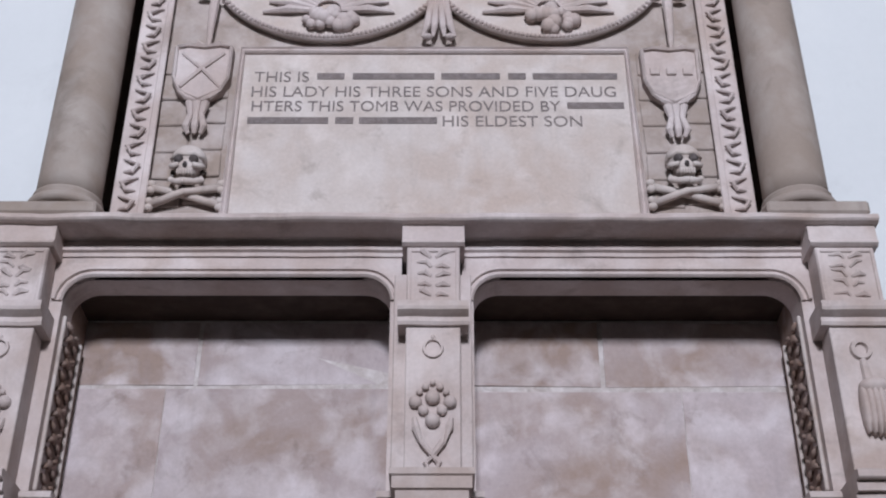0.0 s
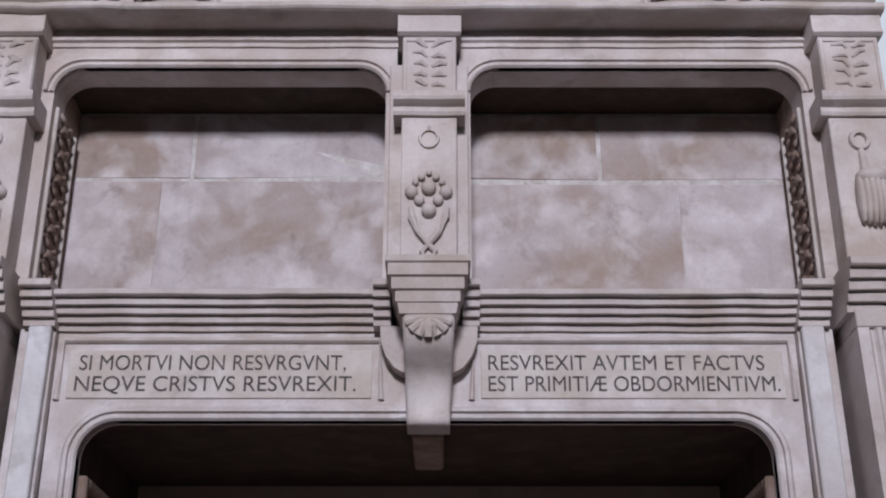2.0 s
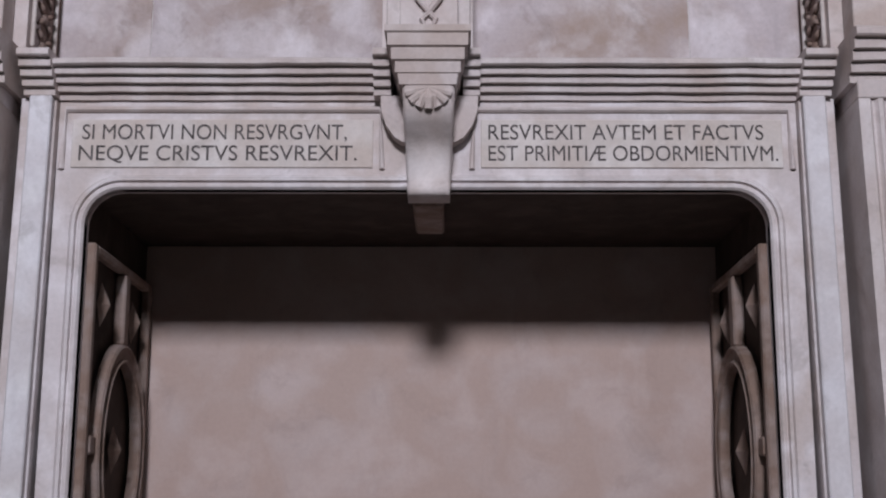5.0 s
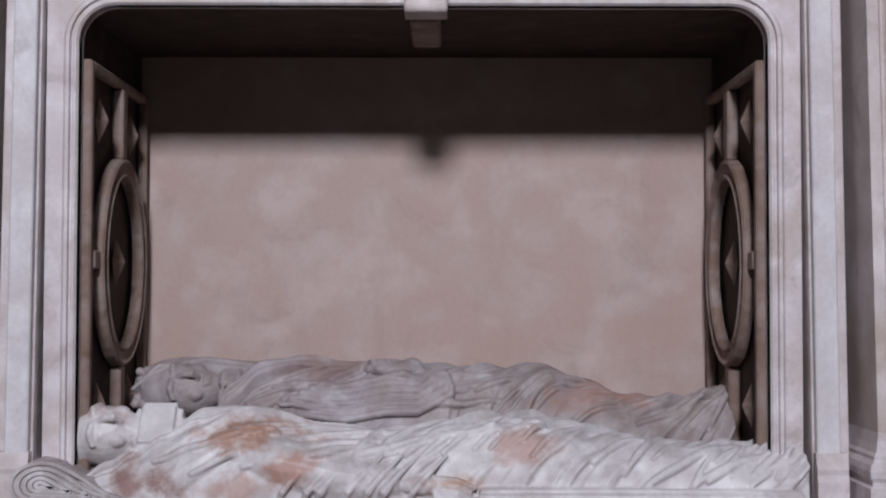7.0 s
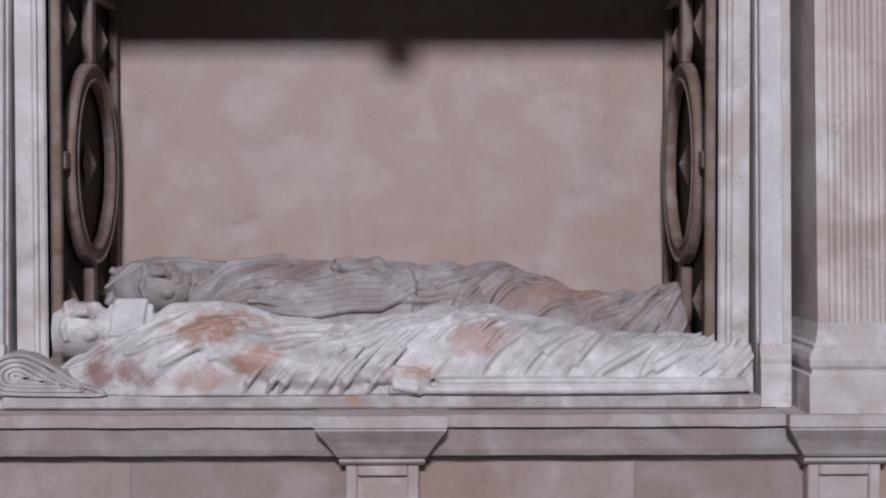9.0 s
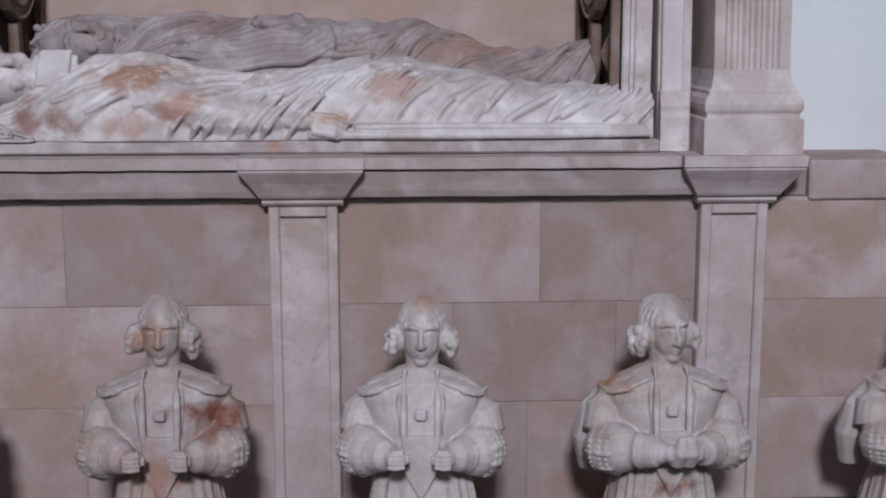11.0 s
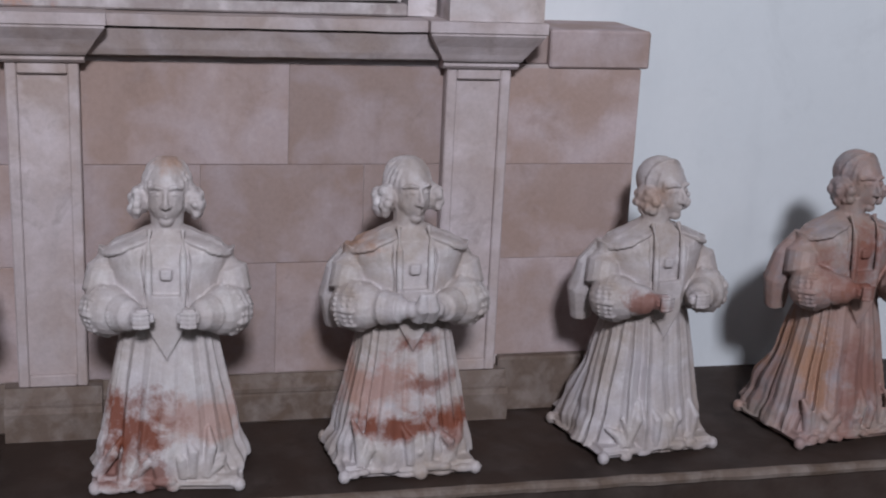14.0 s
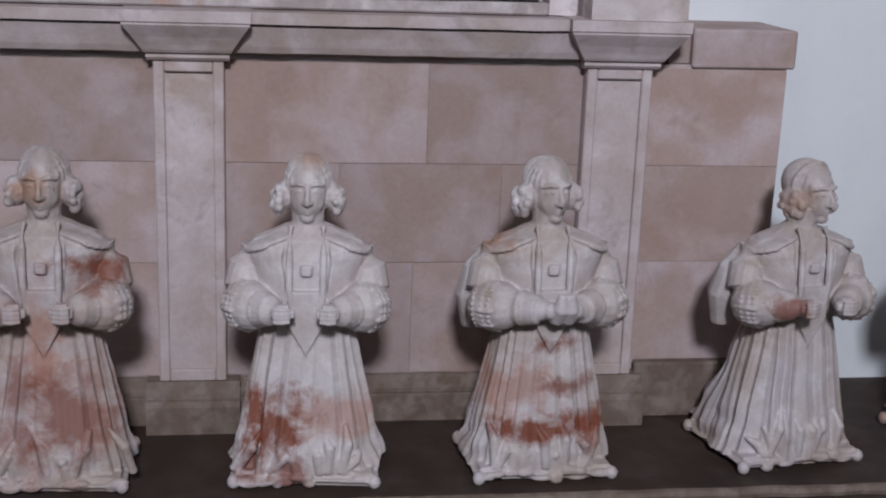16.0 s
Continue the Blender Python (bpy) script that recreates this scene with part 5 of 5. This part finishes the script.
# nearer figure: bearded, arm along its side
LEGS = (0.28, 1.0, 6, 0.05, 0.5, 1.0, 2.2, 0.16, 0.40, 0.010, 0.016)
b = effigy(0.10, [(-0.98, 1.44), (-0.90, 1.49), (-0.82, 1.535), (-0.74, 1.58), (-0.64, 1.615), (-0.54, 1.635), (-0.30, 1.585), (-0.10, 1.575), (0.08, 1.60), (0.28, 1.615), (0.50, 1.585), (0.75, 1.545), (0.95, 1.535), (1.05, 1.56), (1.085, 1.575)], [(-0.98, 0.14), (-0.74, 0.19), (-0.62, 0.205), (-0.3, 0.205), (0.3, 0.20), (0.8, 0.19), (1.085, 0.165)], 1, True, -0.835, 1.665, [LEGS, (-0.25, 0.32, 8, 0.25, 0.7, 1.2, 2.0, 0.12, 0.30, 0.010, 0.015), (-0.80, -0.30, 6, 0.2, 0.5, 0.6, 1.0, 0.25, 0.5, 0.010, 0.016), (-0.85, 0.05, 8, 0.4, 1.0, 0.9, 1.6, 0.3, 0.5, 0.009, 0.014), (0.55, 1.04, 7, 0.1, 0.6, 0.9, 1.6, 0.06, 0.16, 0.008, 0.013)])
tube(b, [(-0.56, 0.0, 1.53), (-0.40, -0.04, 1.49), (-0.22, -0.06, 1.455), (-0.06, -0.085, 1.45)], [0.075, 0.078, 0.07, 0.036], 16)
for kk in range(7):
    u = 0.058 * kk + 0.012 * math.sin(kk * 2.3)
    tube(b, [(-0.40 + u, -0.105, 1.395), (-0.385 + u, -0.126, 1.43), (-0.345 + u, -0.118, 1.475), (-0.29 + u, -0.075, 1.525)], [0.006, 0.011 + 0.003 * (kk % 3), 0.010, 0.005], 7)
ball(b, (0.0, -0.10, 1.445), (0.07, 0.026, 0.026), 12)
for kk in range(4):
    tube(b, [(0.03, -0.10 - 0.006 * kk, 1.462 - 0.015 * kk), (0.10, -0.112 - 0.004 * kk, 1.458 - 0.018 * kk), (0.152 - 0.014 * kk, -0.112, 1.438 - 0.016 * kk)], [0.013, 0.012, 0.007], 8)
tube(b, [(0.16, -0.10, 1.425), (0.50, -0.105, 1.428), (0.80, -0.10, 1.425), (1.06, -0.085, 1.42)], [0.012, 0.012, 0.012, 0.009], 8)
tube(b, [(0.02, -0.105, 1.402), (0.45, -0.11, 1.402), (0.80, -0.105, 1.402), (1.07, -0.09, 1.402)], [0.012, 0.014, 0.014, 0.010], 8)
finish_effigy(b, "recumbent_effigy", "bearded alabaster effigy lying on its back, orange-stained robes", EFFIGY_STONE, "recumbent effigies")

# farther figure: robed, one arm across the waist
b = effigy(0.50, [(-0.74, 1.45), (-0.68, 1.56), (-0.62, 1.70), (-0.52, 1.76), (-0.42, 1.765), (-0.25, 1.74), (-0.12, 1.755), (0.05, 1.735), (0.22, 1.735), (0.38, 1.745), (0.50, 1.70), (0.66, 1.645), (0.80, 1.63), (0.92, 1.655), (0.975, 1.68)], [(-0.74, 0.13), (-0.60, 0.18), (-0.5, 0.19), (0.3, 0.19), (0.8, 0.17), (0.975, 0.15)], 2, False, -0.69, 1.765, [(0.10, 0.9, 12, 0.3, 0.8, 1.0, 1.7, 0.12, 0.34, 0.009, 0.014), (-0.60, -0.1, 6, 0.4, 0.7, 0.6, 1.0, 0.2, 0.45, 0.009, 0.015), (-0.6, 0.0, 5, 0.5, 0.9, 0.6, 1.2, 0.25, 0.4, 0.008, 0.012)], hooks=[[(-0.48 + 0.03 * k, 0.40 + 0.07 * k), (-0.25, 0.38 + 0.085 * k), (-0.02, 0.46 + 0.09 * k), (0.085 - 0.02 * k, 0.70 + 0.075 * k), (0.07 - 0.03 * k, 1.0 + 0.045 * k), (-0.03 - 0.02 * k, 1.2 + 0.015 * k)] for k in range(6)], tilt=56)
ball(b, (-0.10, 0.43, 1.735), (0.10, 0.05, 0.026), 12)
for kk in range(3):
    tube(b, [(-0.10 - 0.025 * kk, 0.39, 1.735), (-0.115 - 0.025 * kk, 0.42, 1.760), (-0.13 - 0.025 * kk, 0.48, 1.755)], [0.008, 0.010, 0.008], 7)
finish_effigy(b, "recumbent_effigy", "robed grey alabaster effigy lying on its back by the niche wall", alabaster("alabaster_effigy", [(-0.30, 1.74, 0.14, 0.05, 0.6, (0.22, 0.13, 0.11)), (0.55, 1.66, 0.16, 0.06, 0.6, SALMON)], 0.27, 0.35), "recumbent effigies")

# rolled cushion under the nearer head, with a spiral end
cushion = thing("rolled_cushion", (-0.98, 0.1, 1.386), "carved alabaster cushion with a spirally rolled end", "cushion")
core = bmesh.new()
prof = []
for i in range(25):
    t = i / 24
    prof.append((-1.135 + 0.0 + 0.34 * t, lerp_list(t, [(0.0, 1.44), (0.05, 1.485), (0.18, 1.512), (0.32, 1.505), (0.55, 1.455), (0.8, 1.405), (1.0, 1.388)])))
prism([(-1.13, 1.387)] + prof + [(-0.795, 1.387)], -0.105, 0.30, core)
part("body", core, ALABASTER, cushion)
TEAR = [(-0.80, 1.394), (-0.88, 1.425), (-0.95, 1.470), (-1.02, 1.503), (-1.08, 1.503), (-1.125, 1.475), (-1.135, 1.435), (-1.11, 1.402), (-1.05, 1.394), (-0.93, 1.392)]
for k in (1.0, 0.76, 0.54, 0.33, 0.14):
    e = bmesh.new()
    pts = []
    for i in range(len(TEAR)):
        p0, p1, p2, p3 = (Vector(TEAR[(i + o) % len(TEAR)]) for o in (-1, 0, 1, 2))
        for q in range(4):
            t = q / 4
            p = 0.5 * (2 * p1 + (p2 - p0) * t + (2 * p0 - 5 * p1 + 4 * p2 - p3) * t * t + (3 * p1 - p0 - 3 * p2 + p3) * t ** 3)
            pts.append((-1.055 + (p.x + 1.055) * k, 1.445 + (p.y - 1.445) * k))
    sweep(pts, [(-0.006, -0.103), (-0.005, -0.113), (0.005, -0.113), (0.006, -0.103)], e, True)
    part("spiral_roll", e, ALABASTER, cushion)

# ---- stone pieces ----


def block_row(parent, name, mat, spans, z0, z1, y0, y1, seed, gap=0.0008):
    rnd = random.Random(seed)
    for a, b in spans:
        d = rnd.uniform(-0.001, 0.001)
        part(name, box(a + gap, b - gap, y0 + d, y1, z0 + gap, z1 - gap, 0.0014, 0.009 if gap > 0.003 else 0.001), mat, parent)


for s in (-1, 1):
    def sp(*xs):
        v = sorted(s * x for x in xs)
        return list(zip(v, v[1:]))

    block_row(base, "stone_block", BLOCKSTONE, sp(0.105, 0.735, 1.23), 0.87, 1.198, -0.072, -0.054, 11 + s)
    block_row(base, "stone_block", BLOCKSTONE, sp(0.105, 0.46, 0.98, 1.23), 0.545, 0.87, -0.072, -0.054, 21 + s)
    block_row(base, "stone_block", BLOCKSTONE, sp(0.105, 0.70, 1.23), 0.167, 0.545, -0.072, -0.054, 31 + s)
    block_row(base, "stone_block", BLOCKSTONE, sp(1.441, 1.905), 0.87, 1.188, -0.072, -0.054, 41 + s)
    block_row(base, "stone_block", BLOCKSTONE, sp(1.441, 1.905), 0.545, 0.87, -0.072, -0.054, 51 + s)
    block_row(base, "stone_block", BLOCKSTONE, sp(1.441, 1.905), 0.201, 0.545, -0.072, -0.054, 61 + s)
block_row(upper, "ashlar_block", ASHLAR, [(-1.26, -0.80), (-0.80, -0.10)], 3.735, 3.985, 0.30, 0.314, 71, 0.007)
block_row(upper, "ashlar_block", ASHLAR, [(-1.26, -0.90), (-0.90, -0.10)], 3.179, 3.727, 0.30, 0.314, 72, 0.0012)
block_row(upper, "ashlar_block", ASHLAR, [(0.10, 0.58), (0.58, 1.26)], 3.725, 3.985, 0.30, 0.314, 73, 0.008)
block_row(upper, "ashlar_block", ASHLAR, [(0.10, 0.84), (0.84, 1.26)], 3.179, 3.715, 0.30, 0.314, 74, 0.0012)
